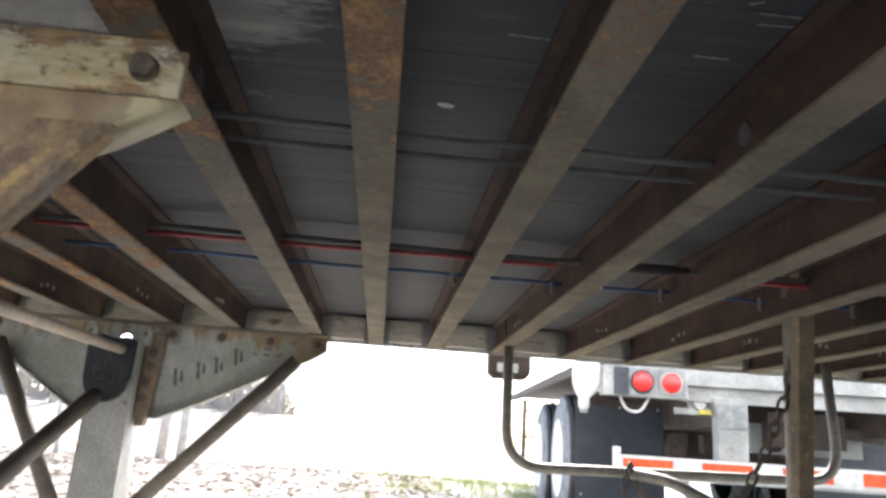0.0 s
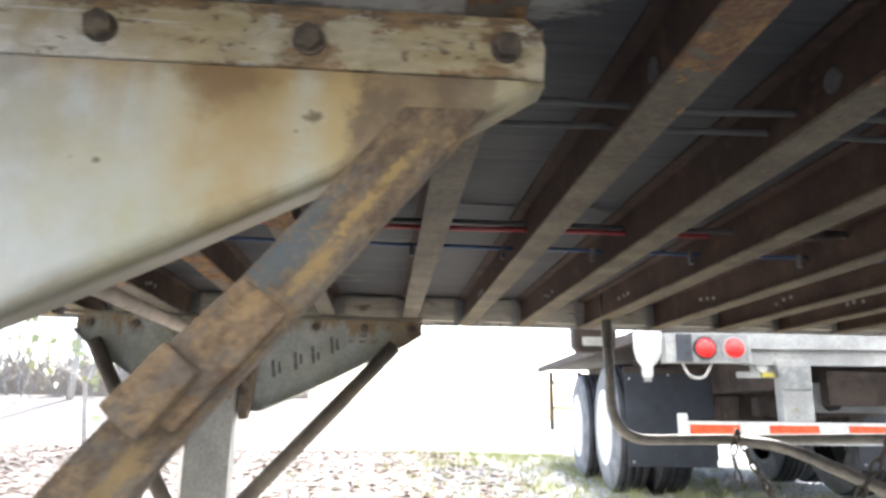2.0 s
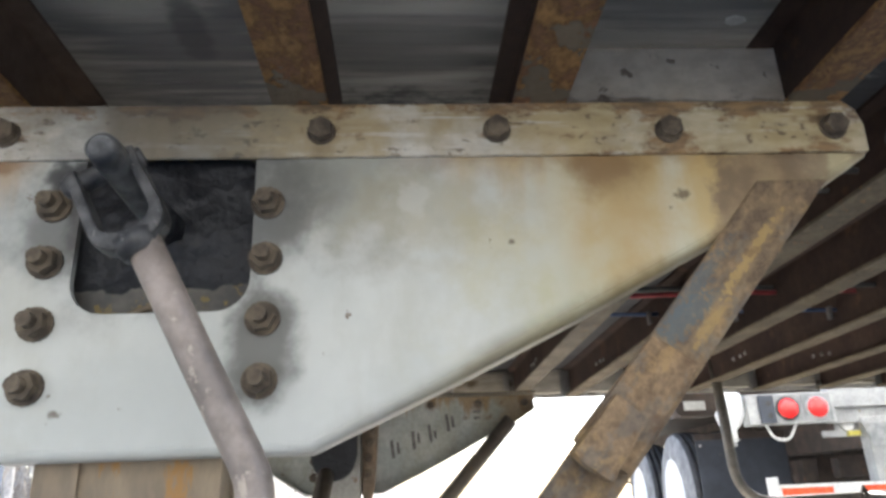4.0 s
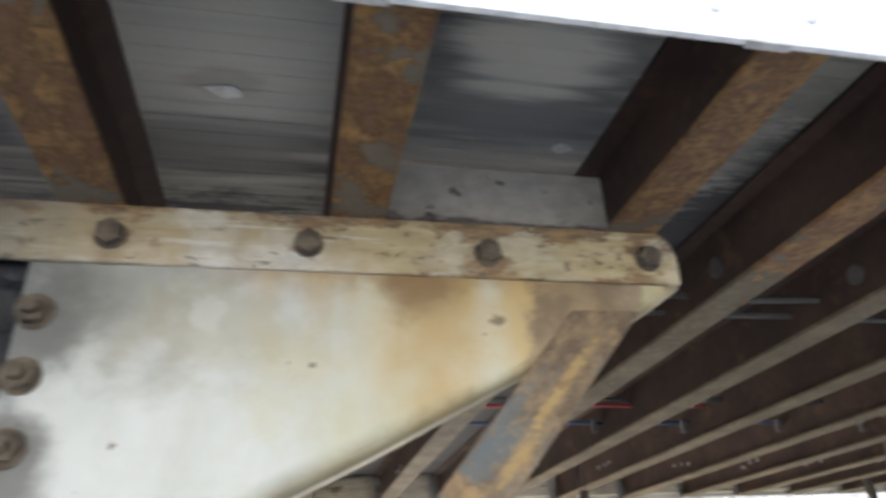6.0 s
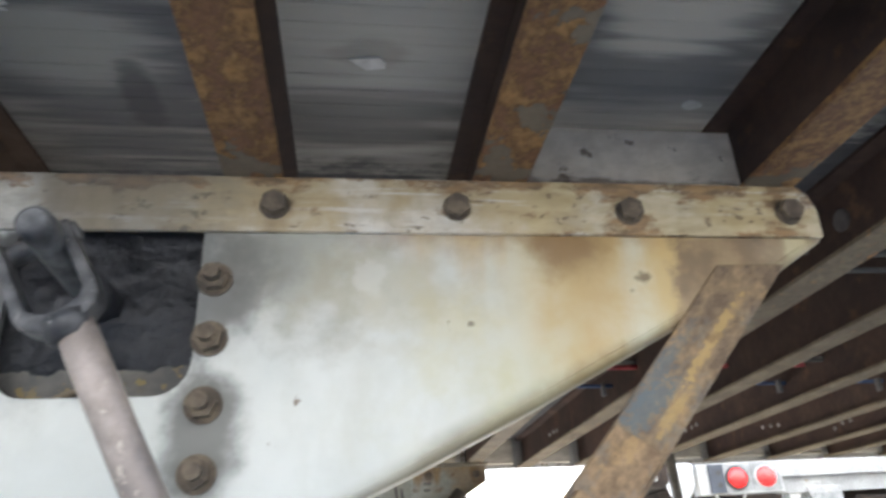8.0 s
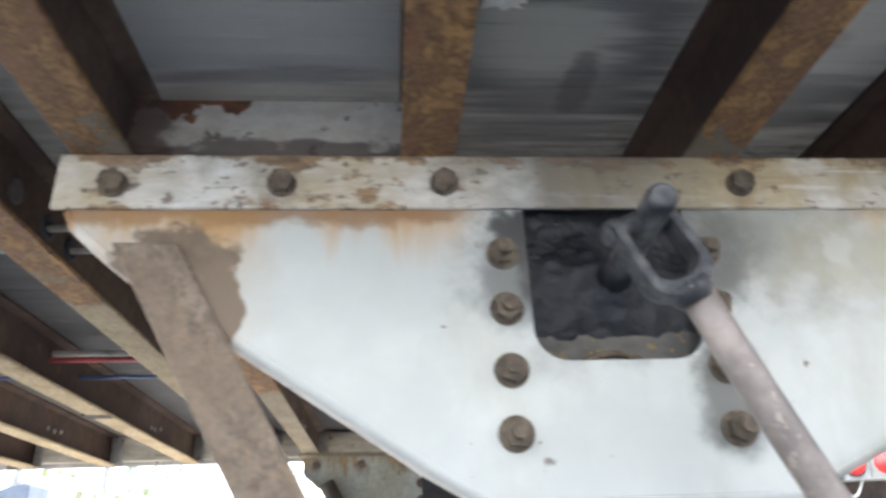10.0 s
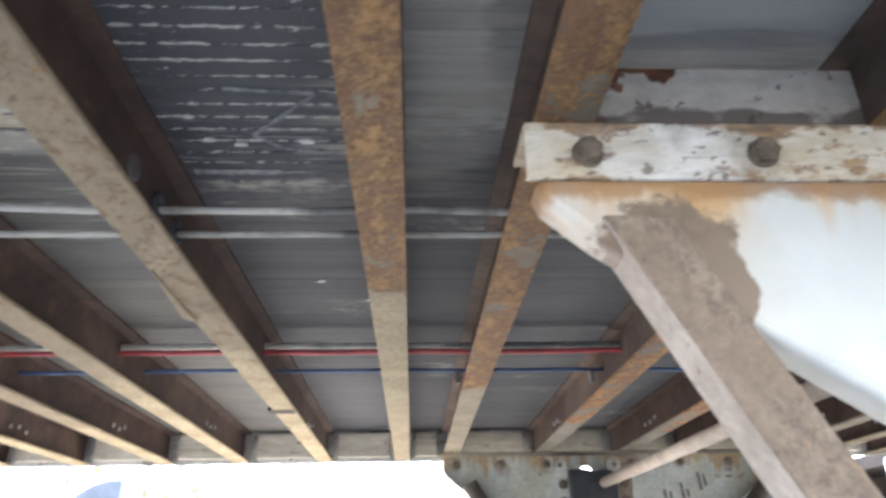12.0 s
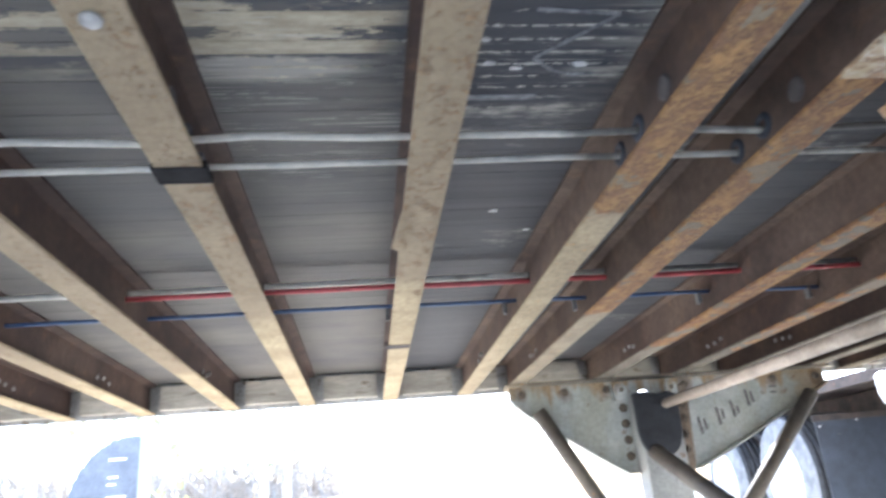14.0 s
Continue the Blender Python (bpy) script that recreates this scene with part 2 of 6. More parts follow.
    col = blend(nt, math_of(nt, "MULTIPLY", spot(nt, x, z, -0.40, 0.79, 0.07, 0.04, rag2, 0.7), 0.4), col, (0.33, 0.28, 0.15))
    col = blend(nt, math_of(nt, "MULTIPLY", spot(nt, x, z, -0.415, 0.80, 0.014, 0.012, rag2, 0.4, 0.8), 0.4), col, (0.60, 0.61, 0.57))
    col = blend(nt, math_of(nt, "MULTIPLY", spot(nt, x, z, -0.705, 0.832, 0.045, 0.022, rag2, 0.3, 0.4), 0.9), col, (0.02, 0.02, 0.022))
    col = blend(nt, math_of(nt, "MULTIPLY", spot(nt, x, z, -0.727, 0.800, 0.014, 0.040, rag2, 0.45, 0.5), 0.85), col, (0.022, 0.022, 0.024))
    # dried mud round the head of the left brace
    col = blend(nt, math_of(nt, "MULTIPLY", spot(nt, x, z, -1.055, 0.785, 0.085, 0.058, rag, 0.7, 0.3), 0.35), col, (0.46, 0.27, 0.08))
    col = blend(nt, spot(nt, x, z, -1.045, 0.775, 0.058, 0.052, rag2, 0.10, 0.2), col, blend(nt, rng(nt, rag2, 0.35, 0.65), (0.155, 0.11, 0.072), (0.215, 0.16, 0.108)))
    col = blend(nt, spot(nt, x, z, -1.0, 0.748, 0.020, 0.045, rag2, 0.12, 0.2), col, (0.185, 0.135, 0.09))
    # grease
    col = blend(nt, math_of(nt, "MULTIPLY", spot(nt, x, z, -0.645, 0.79, 0.125, 0.085, rag, 0.35, 0.25), 0.75), col, (0.075, 0.073, 0.07))
    col = blend(nt, math_of(nt, "MULTIPLY", spot(nt, x, z, -0.555, 0.66, 0.03, 0.055, rag, 0.4, 0.3), 0.8), col, (0.075, 0.07, 0.06))
    for cu, cv, size in ((-0.162, 0.80, 0.006), (-0.33, 0.755, 0.003), (-0.72, 0.61, 0.004), (-0.175, 0.787, 0.003)):
        col = blend(nt, math_of(nt, "MULTIPLY", spot(nt, x, z, cu, cv, size, size * 0.7, noise_of(nt, 130, 4, shift=7), 0.6, 0.6), 0.75), col, (0.10, 0.065, 0.035))
    # olive stain along the lower edge, with the fold's shading put into it
    edge = math_of(nt, "SUBTRACT", math_of(nt, "SUBTRACT", z, 0.573), math_of(nt, "MULTIPLY", math_of(nt, "ADD", x, 0.511), 0.474))
    edge = rng(nt, math_of(nt, "ADD", edge, rng(nt, rag, 0.3, 0.7, -0.005, 0.005)), -0.004, 0.020, 1, 0)
    edge = math_of(nt, "MULTIPLY", edge, rng(nt, x, -0.56, -0.36, 0.1, 0.8))
    col = blend(nt, edge, col, (0.165, 0.13, 0.062))
    chips = rng(nt, noise_of(nt, 38, 6, shift=6), 0.70, 0.73)
    col = blend(nt, math_of(nt, "MULTIPLY", chips, 0.8), col, (0.15, 0.09, 0.045))
    nt.links.new(col, p.inputs["Base Color"])
    p.inputs["Roughness"].default_value = 0.5
    bumped(nt, p, math_of(nt, "ADD", noise_of(nt, 60, 5), math_of(nt, "MULTIPLY", core, noise_of(nt, 90, 5))), 0.18, 0.002)
    return m


def far_plate_material():
    """Dull grey-green paint, rust-stained along the top and at the right end."""
    m, nt, p = start("dull_grey_green_plate")
    pos = add(nt, "SeparateXYZ", {0: add(nt, "NewGeometry").outputs["Position"]})
    x, z = pos.outputs[0], pos.outputs[2]
    rag, fine = noise_of(nt, 12, 6), noise_of(nt, 70, 5, shift=2)
    drips = noise_of(nt, 22, 5, (1, 1, 0.15), shift=5)
    col = blend(nt, rng(nt, rag, 0.35, 0.65), (0.37, 0.39, 0.36), (0.47, 0.48, 0.44))
    col = blend(nt, rng(nt, noise_of(nt, 6, 5, (1, 1, 0.5), shift=9), 0.45, 0.65, 0, 0.5), col, (0.27, 0.25, 0.16))
    run = math_of(nt, "SUBTRACT", rng(nt, drips, 0.42, 0.72, 0.0, 0.08), math_of(nt, "SUBTRACT", 0.893, z))
    col = blend(nt, rng(nt, run, -0.03, 0.03, 0, 0.8), col, (0.30, 0.185, 0.07))
    end = rng(nt, math_of(nt, "ADD", x, rng(nt, rag, 0.3, 0.7, -0.06, 0.06)), -0.16, -0.04, 0, 0.7)
    col = blend(nt, end, col, (0.25, 0.165, 0.075))
    for bx in BOLT_X:
        col = blend(nt, math_of(nt, "MULTIPLY", spot(nt, x, z, bx, 0.86, 0.022, 0.028, rag, 0.5), 0.6), col, (0.15, 0.085, 0.04))
    col = blend(nt, rng(nt, noise_of(nt, 30, 6, shift=19), 0.64, 0.68, 0, 0.6), col, (0.18, 0.11, 0.055))
    col = blend(nt, 0.3, col, blend(nt, rng(nt, fine, 0.3, 0.7), (0.6, 0.6, 0.6), (1.35, 1.35, 1.35)), "MULTIPLY")
    nt.links.new(col, p.inputs["Base Color"])
    p.inputs["Roughness"].default_value = 0.65
    bumped(nt, p, fine, 0.25, 0.002)
    return m


BOLT_X = (0.0, -0.168, -0.338, -0.507, -0.799, -0.952, -1.105)


def flaked_material():
    """Cream-white paint flaking off the rusting mounting angle."""
    m, nt, p = start("flaking_white_angle")
    pos = add(nt, "SeparateXYZ", {0: add(nt, "NewGeometry").outputs["Position"]})
    x, z = pos.outputs[0], pos.outputs[2]
    a, b = noise_of(nt, 19, 8, (0.8, 1, 1.6), 0.76), noise_of(nt, 60, 6, (0.5, 1, 1.6), shift=3)
    streak = noise_of(nt, 40, 5, (0.12, 1, 1.6), shift=13)
    paint = blend(nt, rng(nt, b, 0.3, 0.7), (0.50, 0.485, 0.43), (0.68, 0.665, 0.61))
    paint = blend(nt, rng(nt, noise_of(nt, 8, 6, shift=8), 0.36, 0.64, 0.0, 0.85), paint, (0.38, 0.285, 0.135))
    paint = blend(nt, rng(nt, noise_of(nt, 11, 6, (1, 1, 0.4), shift=18), 0.46, 0.68, 0.0, 0.65), paint, (0.20, 0.145, 0.085))
    yellow = math_of(nt, "ADD", x, rng(nt, noise_of(nt, 14, 6, shift=83), 0.3, 0.7, -0.10, 0.10))
    paint = blend(nt, rng(nt, yellow, -0.34, -0.16, 0.0, 0.62), paint, blend(nt, rng(nt, b, 0.3, 0.7), (0.36, 0.28, 0.13), (0.50, 0.41, 0.23)))
    bare = blend(nt, rng(nt, b, 0.35, 0.65), (0.12, 0.07, 0.038), (0.31, 0.18, 0.075))
    lost = math_of(nt, "ADD", rng(nt, yellow, -0.30, -0.12, 0.0, 0.035), a)
    lost = math_of(nt, "ADD", lost, rng(nt, z, 0.876, 0.900, 0, 0.13))
    lost = math_of(nt, "ADD", lost, rng(nt, z, 0.852, 0.843, 0, 0.05))
    lost = math_of(nt, "ADD", lost, rng(nt, streak, 0.5, 0.7, -0.01, 0.03))
    for bx in BOLT_X:
        lost = math_of(nt, "ADD", lost, math_of(nt, "MULTIPLY", spot(nt, x, z, bx, 0.868, 0.028, 0.024, a, 0.6), 0.09))
    scuff = math_of(nt, "MULTIPLY", rng(nt, noise_of(nt, 75, 7, (0.07, 1, 1.5), 0.7, shift=57), 0.53, 0.57), rng(nt, noise_of(nt, 9, 4, shift=59), 0.45, 0.6))
    paint = blend(nt, math_of(nt, "MULTIPLY", scuff, 0.5), paint, (0.66, 0.655, 0.62))
    col = blend(nt, rng(nt, lost, 0.565, 0.635, 0, 0.85), paint, bare)
    col = blend(nt, math_of(nt, "MULTIPLY", rng(nt, noise_of(nt, 85, 7, (0.16, 1, 1.5), 0.75, shift=63), 0.60, 0.66), 0.35), col, (0.17, 0.105, 0.055))
    col = blend(nt, rng(nt, noise_of(nt, 85, 6, (0.7, 1, 1.3), shift=43), 0.60, 0.66, 0, 0.75), col, (0.11, 0.075, 0.045))
    dx = math_of(nt, "ABSOLUTE", math_of(nt, "ADD", x, 0.65))
    col = blend(nt, rng(nt, math_of(nt, "ADD", dx, rng(nt, a, 0.3, 0.7, -0.03, 0.03)), 0.04, 0.15, 0.6, 0), col, (0.10, 0.098, 0.092))
    nt.links.new(col, p.inputs["Base Color"])
    p.inputs["Roughness"].default_value = 0.62
    bumped(nt, p, math_of(nt, "ADD", rng(nt, lost, 0.59, 0.65, 1, 0), math_of(nt, "MULTIPLY", b, 0.4)), 0.5, 0.002)
    return m


def brace_material(name, way, paint, rust, scrape, amount, top=2.0, patches=()):
    """Rust with paint left in streaks along the brace."""
    m, nt, p = start(name)
    pos = add(nt, "SeparateXYZ", {0: add(nt, "NewGeometry").outputs["Position"]})
    wx, wz = Vector(way).normalized()
    along = math_of(nt, "ADD", math_of(nt, "MULTIPLY", pos.outputs[0], wx), math_of(nt, "MULTIPLY", pos.outputs[2], wz))
    across = math_of(nt, "SUBTRACT", math_of(nt, "MULTIPLY", pos.outputs[0], wz), math_of(nt, "MULTIPLY", pos.outputs[2], wx))
    uv = add(nt, "CombineXYZ", {0: math_of(nt, "MULTIPLY", along, 0.6), 1: across, 2: pos.outputs[1]}).outputs[0]

    def tex(scale, shift):
        v = add(nt, "VectorMath", {0: uv, 1: (shift, shift, shift)}, operation="ADD").outputs[0]
        return add(nt, "TexNoise", {"Vector": v, "Scale": scale, "Detail": 6.0, "Roughness": 0.65}).outputs["Fac"]

    broad, fine = tex(26, 1.0), tex(110, 5.0)
    crisp = noise_of(nt, 140, 6, rough=0.78, shift=91)
    col = blend(nt, rng(nt, tex(55, 7.0), 0.38, 0.62), rust[0], rust[1])
    col = blend(nt, 0.5, col, blend(nt, rng(nt, crisp, 0.38, 0.62), (0.55, 0.52, 0.5), (1.4, 1.4, 1.38)), "MULTIPLY")
    col = blend(nt, math_of(nt, "MULTIPLY", rng(nt, math_of(nt, "ADD", broad, rng(nt, crisp, 0.3, 0.7, -0.05, 0.05)), 0.5, 0.54, 0, amount), rng(nt, pos.outputs[2], top + 0.02, top - 0.02)), col, paint)
    col = blend(nt, rng(nt, math_of(nt, "ADD", tex(24, 9.0), rng(nt, crisp, 0.3, 0.7, -0.05, 0.05)), 0.57, 0.65, 0, 0.6), col, scrape)
    for tone, ca, cz, ra, rz, much in patches:
        col = blend(nt, math_of(nt, "MULTIPLY", spot(nt, across, pos.outputs[2], ca, cz, ra, rz, crisp, 0.35, 0.75), much), col, tone)
    col = blend(nt, rng(nt, noise_of(nt, 30, 6, shift=33), 0.60, 0.68, 0, 0.6), col, (0.12, 0.07, 0.04))
    nt.links.new(col, p.inputs["Base Color"])
    p.inputs["Roughness"].default_value = 0.72
    bumped(nt, p, math_of(nt, "ADD", crisp, broad), 0.55, 0.003)
    return m


STRIP_WIDTH = 0.0238


def floor_material():
    """Undersides of laminated hardwood floor strips: grey-black coating, worn pale in streaks, near side also coloured
    lighter.
    """
    m, nt, p = start("worn_coated_floor_strip")
    pos = add(nt, "SeparateXYZ", {0: add(nt, "NewGeometry").outputs["Position"]})
    x, y = pos.outputs[0], pos.outputs[1]
    grain = noise_of(nt, 26, 6, (0.12, 1.6, 1))
    fine = noise_of(nt, 75, 5, (0.05, 1.6, 1), shift=12)
    broad = noise_of(nt, 2.2, 4, (0.7, 1, 1), shift=2)
    each = add(nt, "ObjectInfo").outputs["Random"]
    coat = blend(nt, rng(nt, broad, 0.35, 0.65), (0.034, 0.036, 0.041), (0.060, 0.062, 0.065))
    coat = blend(nt, rng(nt, each, 0, 1, 0, 0.35), coat, (0.074, 0.075, 0.075))
    coat = blend(nt, rng(nt, x, -1.52, -1.62, 0, 0.85), coat, blend(nt, rng(nt, broad, 0.38, 0.62), (0.075, 0.075, 0.072), (0.135, 0.125, 0.105)))
    # coat paler towards the near side, standing in for side light
    coat = blend(nt, math_of(nt, "MULTIPLY", rng(nt, y, 0.70, 0.58, 0, 0.8), rng(nt, x, 0.15, -0.05)), coat, blend(nt, rng(nt, grain, 0.3, 0.7), (0.10, 0.105, 0.11), (0.17, 0.172, 0.17)))
    coat = blend(nt, 0.28, coat, blend(nt, rng(nt, fine, 0.3, 0.7), (0.6, 0.6, 0.6), (1.4, 1.4, 1.4)), "MULTIPLY")
    wood = blend(nt, rng(nt, grain, 0.3, 0.7), (0.22, 0.215, 0.195), (0.38, 0.365, 0.32))
    wood = blend(nt, rng(nt, x, -1.52, -1.62, 0, 0.8), wood, (0.25, 0.218, 0.158))
    wood = blend(nt, 0.3, wood, blend(nt, rng(nt, fine, 0.3, 0.7), (0.55, 0.55, 0.55), (1.4, 1.4, 1.4)), "MULTIPLY")
    worn = math_of(nt, "ADD", math_of(nt, "MULTIPLY", grain, 0.2), math_of(nt, "MULTIPLY", noise_of(nt, 3.2, 6, (0.9, 1.2, 1), shift=6), 0.87))
    worn = math_of(nt, "ADD", worn, rng(nt, each, 0, 1, -0.03, 0.03))
    crumb = noise_of(nt, 70, 8, (0.35, 1, 1), 0.78, shift=77)
    worn = math_of(nt, "ADD", worn, rng(nt, crumb, 0.3, 0.7, -0.09, 0.09))
    left = math_of(nt, "ADD", rng(nt, y, 0.90, 1.15, 0, -0.13), rng(nt, x, -1.5, -1.62, 0, -0.40))
    # near-side wear, pushed further to brighten the dim outer bays
    outer = rng(nt, y, 0.86, 0.55, 0, 0.44)
    kept = rng(nt, x, -0.05, 0.35, 0, -0.55)
    worn = math_of(nt, "ADD", math_of(nt, "ADD", worn, kept), math_of(nt, "ADD", left, outer))
    col = blend(nt, rng(nt, worn, 0.54, 0.72, 0, 0.9), coat, wood)
    dark, pale = (0.056, 0.056, 0.060), (0.29, 0.275, 0.24)
    # bare wood tone, raised to make up for little light there
    bare = (0.40, 0.39, 0.35)
    for cx, cy, rx, ry, tone, amount in ((-0.97, 0.56, 0.17, 0.09, (0.36, 0.35, 0.32), 0.9), (-0.67, 0.55, 0.125, 0.22, (0.088, 0.088, 0.092), 0.8), (-0.70, 0.56, 0.088, 0.055, (0.33, 0.325, 0.285), 0.75), (-0.43, 0.52, 0.12, 0.11, bare, 0.75), (-0.16, 0.46, 0.12, 0.10, bare, 0.4), (-0.648, 0.625, 0.018, 0.055, dark, 0.7), (-0.235, 0.48, 0.042, 0.04, dark, 0.85), (-0.15, 0.50, 0.125, 0.17, (0.155, 0.153, 0.15), 0.75), (-0.235, 0.42, 0.03, 0.03, dark, 0.6), (-0.14, 0.476, 0.078, 0.050, (0.52, 0.50, 0.44), 0.9), (-0.43, 0.66, 0.12, 0.06, dark, 0.5), (-0.96, 0.645, 0.12, 0.045, dark, 0.5), (-1.16, 0.58, 0.025, 0.11, dark, 0.6), (-1.74, 0.79, 0.11, 0.035, pale, 0.95), (-0.42, 0.545, 0.035, 0.022, pale, 0.9), (-1.45, 0.60, 0.17, 0.30, (0.022, 0.026, 0.036), 0.93), (-1.23, 0.72, 0.08, 0.16, pale, 0.55), (0.08, 0.49, 0.10, 0.15, (0.22, 0.215, 0.185), 0.75), (-0.62, 0.44, 0.05, 0.05, dark, 0.4)):
        here = math_of(nt, "MULTIPLY", spot(nt, x, y, cx, cy, rx, ry, grain, 0.32, 0.3), amount)
        col = blend(nt, here, col, tone)
    # a round tide mark at the outer edge of one bay
    for rx, ry, tone, amount in ((0.160, 0.121, (0.42, 0.41, 0.37), 0.75), (0.156, 0.118, (0.070, 0.071, 0.077), 0.9)):
        here = math_of(nt, "MULTIPLY", spot(nt, x, y, -0.915, 0.39, rx, ry, broad, 0.03, 0.06), amount)
        col = blend(nt, here, col, tone)
    # pale paint left in flakes that follow the strips
    flakes = math_of(nt, "ADD", math_of(nt, "MULTIPLY", noise_of(nt, 8, 9, (0.3, 1.3, 1), 0.72, shift=131), 1.35), rng(nt, each, 0, 1, -0.26, -0.09))
    field = math_of(nt, "MULTIPLY", spot(nt, x, y, -1.73, 0.50, 0.17, 0.28, broad, 0.35, 0.2), 0.085)
    field = math_of(nt, "MAXIMUM", field, math_of(nt, "MULTIPLY", spot(nt, x, y, -2.1, 0.55, 0.24, 0.26, broad, 0.4, 0.2), 0.05))
    shed = math_of(nt, "MULTIPLY", rng(nt, math_of(nt, "ADD", flakes, field), 0.592, 0.612), rng(nt, field, 0.005, 0.04))
    col = blend(nt, math_of(nt, "MULTIPLY", shed, 0.85), col, blend(nt, rng(nt, x, -1.55, -1.62), (0.27, 0.262, 0.235), blend(nt, rng(nt, crumb, 0.35, 0.65), (0.34, 0.29, 0.195), (0.52, 0.46, 0.33))))
    tar = math_of(nt, "ADD", noise_of(nt, 9, 9, (0.28, 1.3, 1), 0.74, shift=151), rng(nt, each, 0, 1, 0.05, -0.05))
    tar = math_of(nt, "MULTIPLY", rng(nt, math_of(nt, "ADD", tar, math_of(nt, "MULTIPLY", field, 0.4)), 0.545, 0.565), rng(nt, field, 0.002, 0.03))
    col = blend(nt, math_of(nt, "MULTIPLY", math_of(nt, "MULTIPLY", tar, math_of(nt, "SUBTRACT", 1.0, shed)), 0.85), col, (0.046, 0.049, 0.058))
    scratch = rng(nt, noise_of(nt, 110, 5, (0.045, 1.9, 1), shift=9), 0.575, 0.605)
    breaks = rng(nt, noise_of(nt, 42, 6, (0.5, 1, 1), shift=27), 0.44, 0.54)
    zone = math_of(nt, "MULTIPLY", spot(nt, x, y, -1.45, 0.80, 0.12, 0.06, broad, 0.3, 0.2), 0.6)
    zone = math_of(nt, "MAXIMUM", zone, math_of(nt, "MULTIPLY", rng(nt, noise_of(nt, 2.4, 3, shift=14), 0.54, 0.64), rng(nt, y, 0.95, 0.75, 0.03, 0.3)))
    zone = math_of(nt, "MAXIMUM", zone, math_of(nt, "MULTIPLY", spot(nt, x, y, -1.74, 0.75, 0.16, 0.3, broad, 0.3), 0.7))
    col = blend(nt, math_of(nt, "MULTIPLY", math_of(nt, "MULTIPLY", scratch, breaks), math_of(nt, "MULTIPLY", zone, 0.6)), col, (0.50, 0.49, 0.43))
    across = add(nt, "SeparateXYZ", {0: add(nt, "TexCoord").outputs["Object"]}).outputs[1]
    rim = math_of(nt, "MINIMUM", across, math_of(nt, "SUBTRACT", STRIP_WIDTH, across))
    rim = math_of(nt, "ADD", rim, rng(nt, noise_of(nt, 45, 5, (0.5, 1, 1), shift=61), 0.35, 0.65, -0.0009, 0.0009))
    rim = math_of(nt, "ADD", rim, rng(nt, noise_of(nt, 170, 5, (0.5, 1, 1), shift=63), 0.35, 0.65, -0.0014, 0.0014))
    rim = math_of(nt, "MULTIPLY", rng(nt, rim, 0.0010, 0.0014, 1, 0), rng(nt, noise_of(nt, 9, 7, (0.5, 1, 1), 0.75, shift=71), 0.45, 0.50))
    black = spot(nt, x, y, -1.45, 0.55, 0.17, 0.33, broad, 0.25, 0.2)
    col = blend(nt, math_of(nt, "MULTIPLY", math_of(nt, "MULTIPLY", rim, black), 0.9), col, (0.50, 0.49, 0.43))
    chips = math_of(nt, "MULTIPLY", rng(nt, noise_of(nt, 120, 7, (0.45, 1, 1), 0.75, shift=161), 0.615, 0.635), rng(nt, noise_of(nt, 11, 5, (0.6, 1.3, 1), shift=171), 0.46, 0.56))
    col = blend(nt, math_of(nt, "MULTIPLY", math_of(nt, "MULTIPLY", chips, black), 0.85), col, (0.52, 0.51, 0.46))
    nt.links.new(col, p.inputs["Base Color"])
    p.inputs["Roughness"].default_value = 0.75
    bumped(nt, p, math_of(nt, "ADD", grain, fine), 0.3, 0.002)
    return m


def stiffener_material():
    """Scuffed white paint with a ragged rust edge along the top."""
    m, nt, p = start("scuffed_white_stiffener")
    pos = add(nt, "SeparateXYZ", {0: add(nt, "NewGeometry").outputs["Position"]})
    x, z = pos.outputs[0], pos.outputs[2]
    rag, fine = noise_of(nt, 20, 6), noise_of(nt, 70, 5, (0.6, 1, 1), shift=3)
    col = blend(nt, rng(nt, fine, 0.3, 0.7), (0.50, 0.455, 0.385), (0.64, 0.59, 0.51))
    col = blend(nt, rng(nt, noise_of(nt, 34, 7, shift=15), 0.63, 0.67, 0, 0.8), col, (0.12, 0.085, 0.06))
    top = math_of(nt, "ADD", z, rng(nt, rag, 0.3, 0.7, -0.025, 0.025))
    top = math_of(nt, "SUBTRACT", top, rng(nt, x, -0.93, -1.05, 0.05, 0.0))
    col = blend(nt, rng(nt, top, 0.966, 0.972), col, blend(nt, rng(nt, fine, 0.3, 0.7), (0.10, 0.04, 0.02), (0.24, 0.09, 0.035)))
    low = math_of(nt, "ADD", z, rng(nt, noise_of(nt, 24, 5, (0.4, 1, 1), shift=9), 0.3, 0.7, -0.02, 0.02))
    col = blend(nt, rng(nt, low, 0.940, 0.926, 0, 0.8), col, (0.10, 0.075, 0.06))
    col = blend(nt, rng(nt, math_of(nt, "ADD", x, rng(nt, rag, 0.3, 0.7, -0.02, 0.02)), -1.06, -1.085, 0, 0.85), col, (0.11, 0.065, 0.05))
    nt.links.new(col, p.inputs["Base Color"])
    p.inputs["Roughness"].default_value = 0.6
    bumped(nt, p, rag, 0.3, 0.002)
    return m


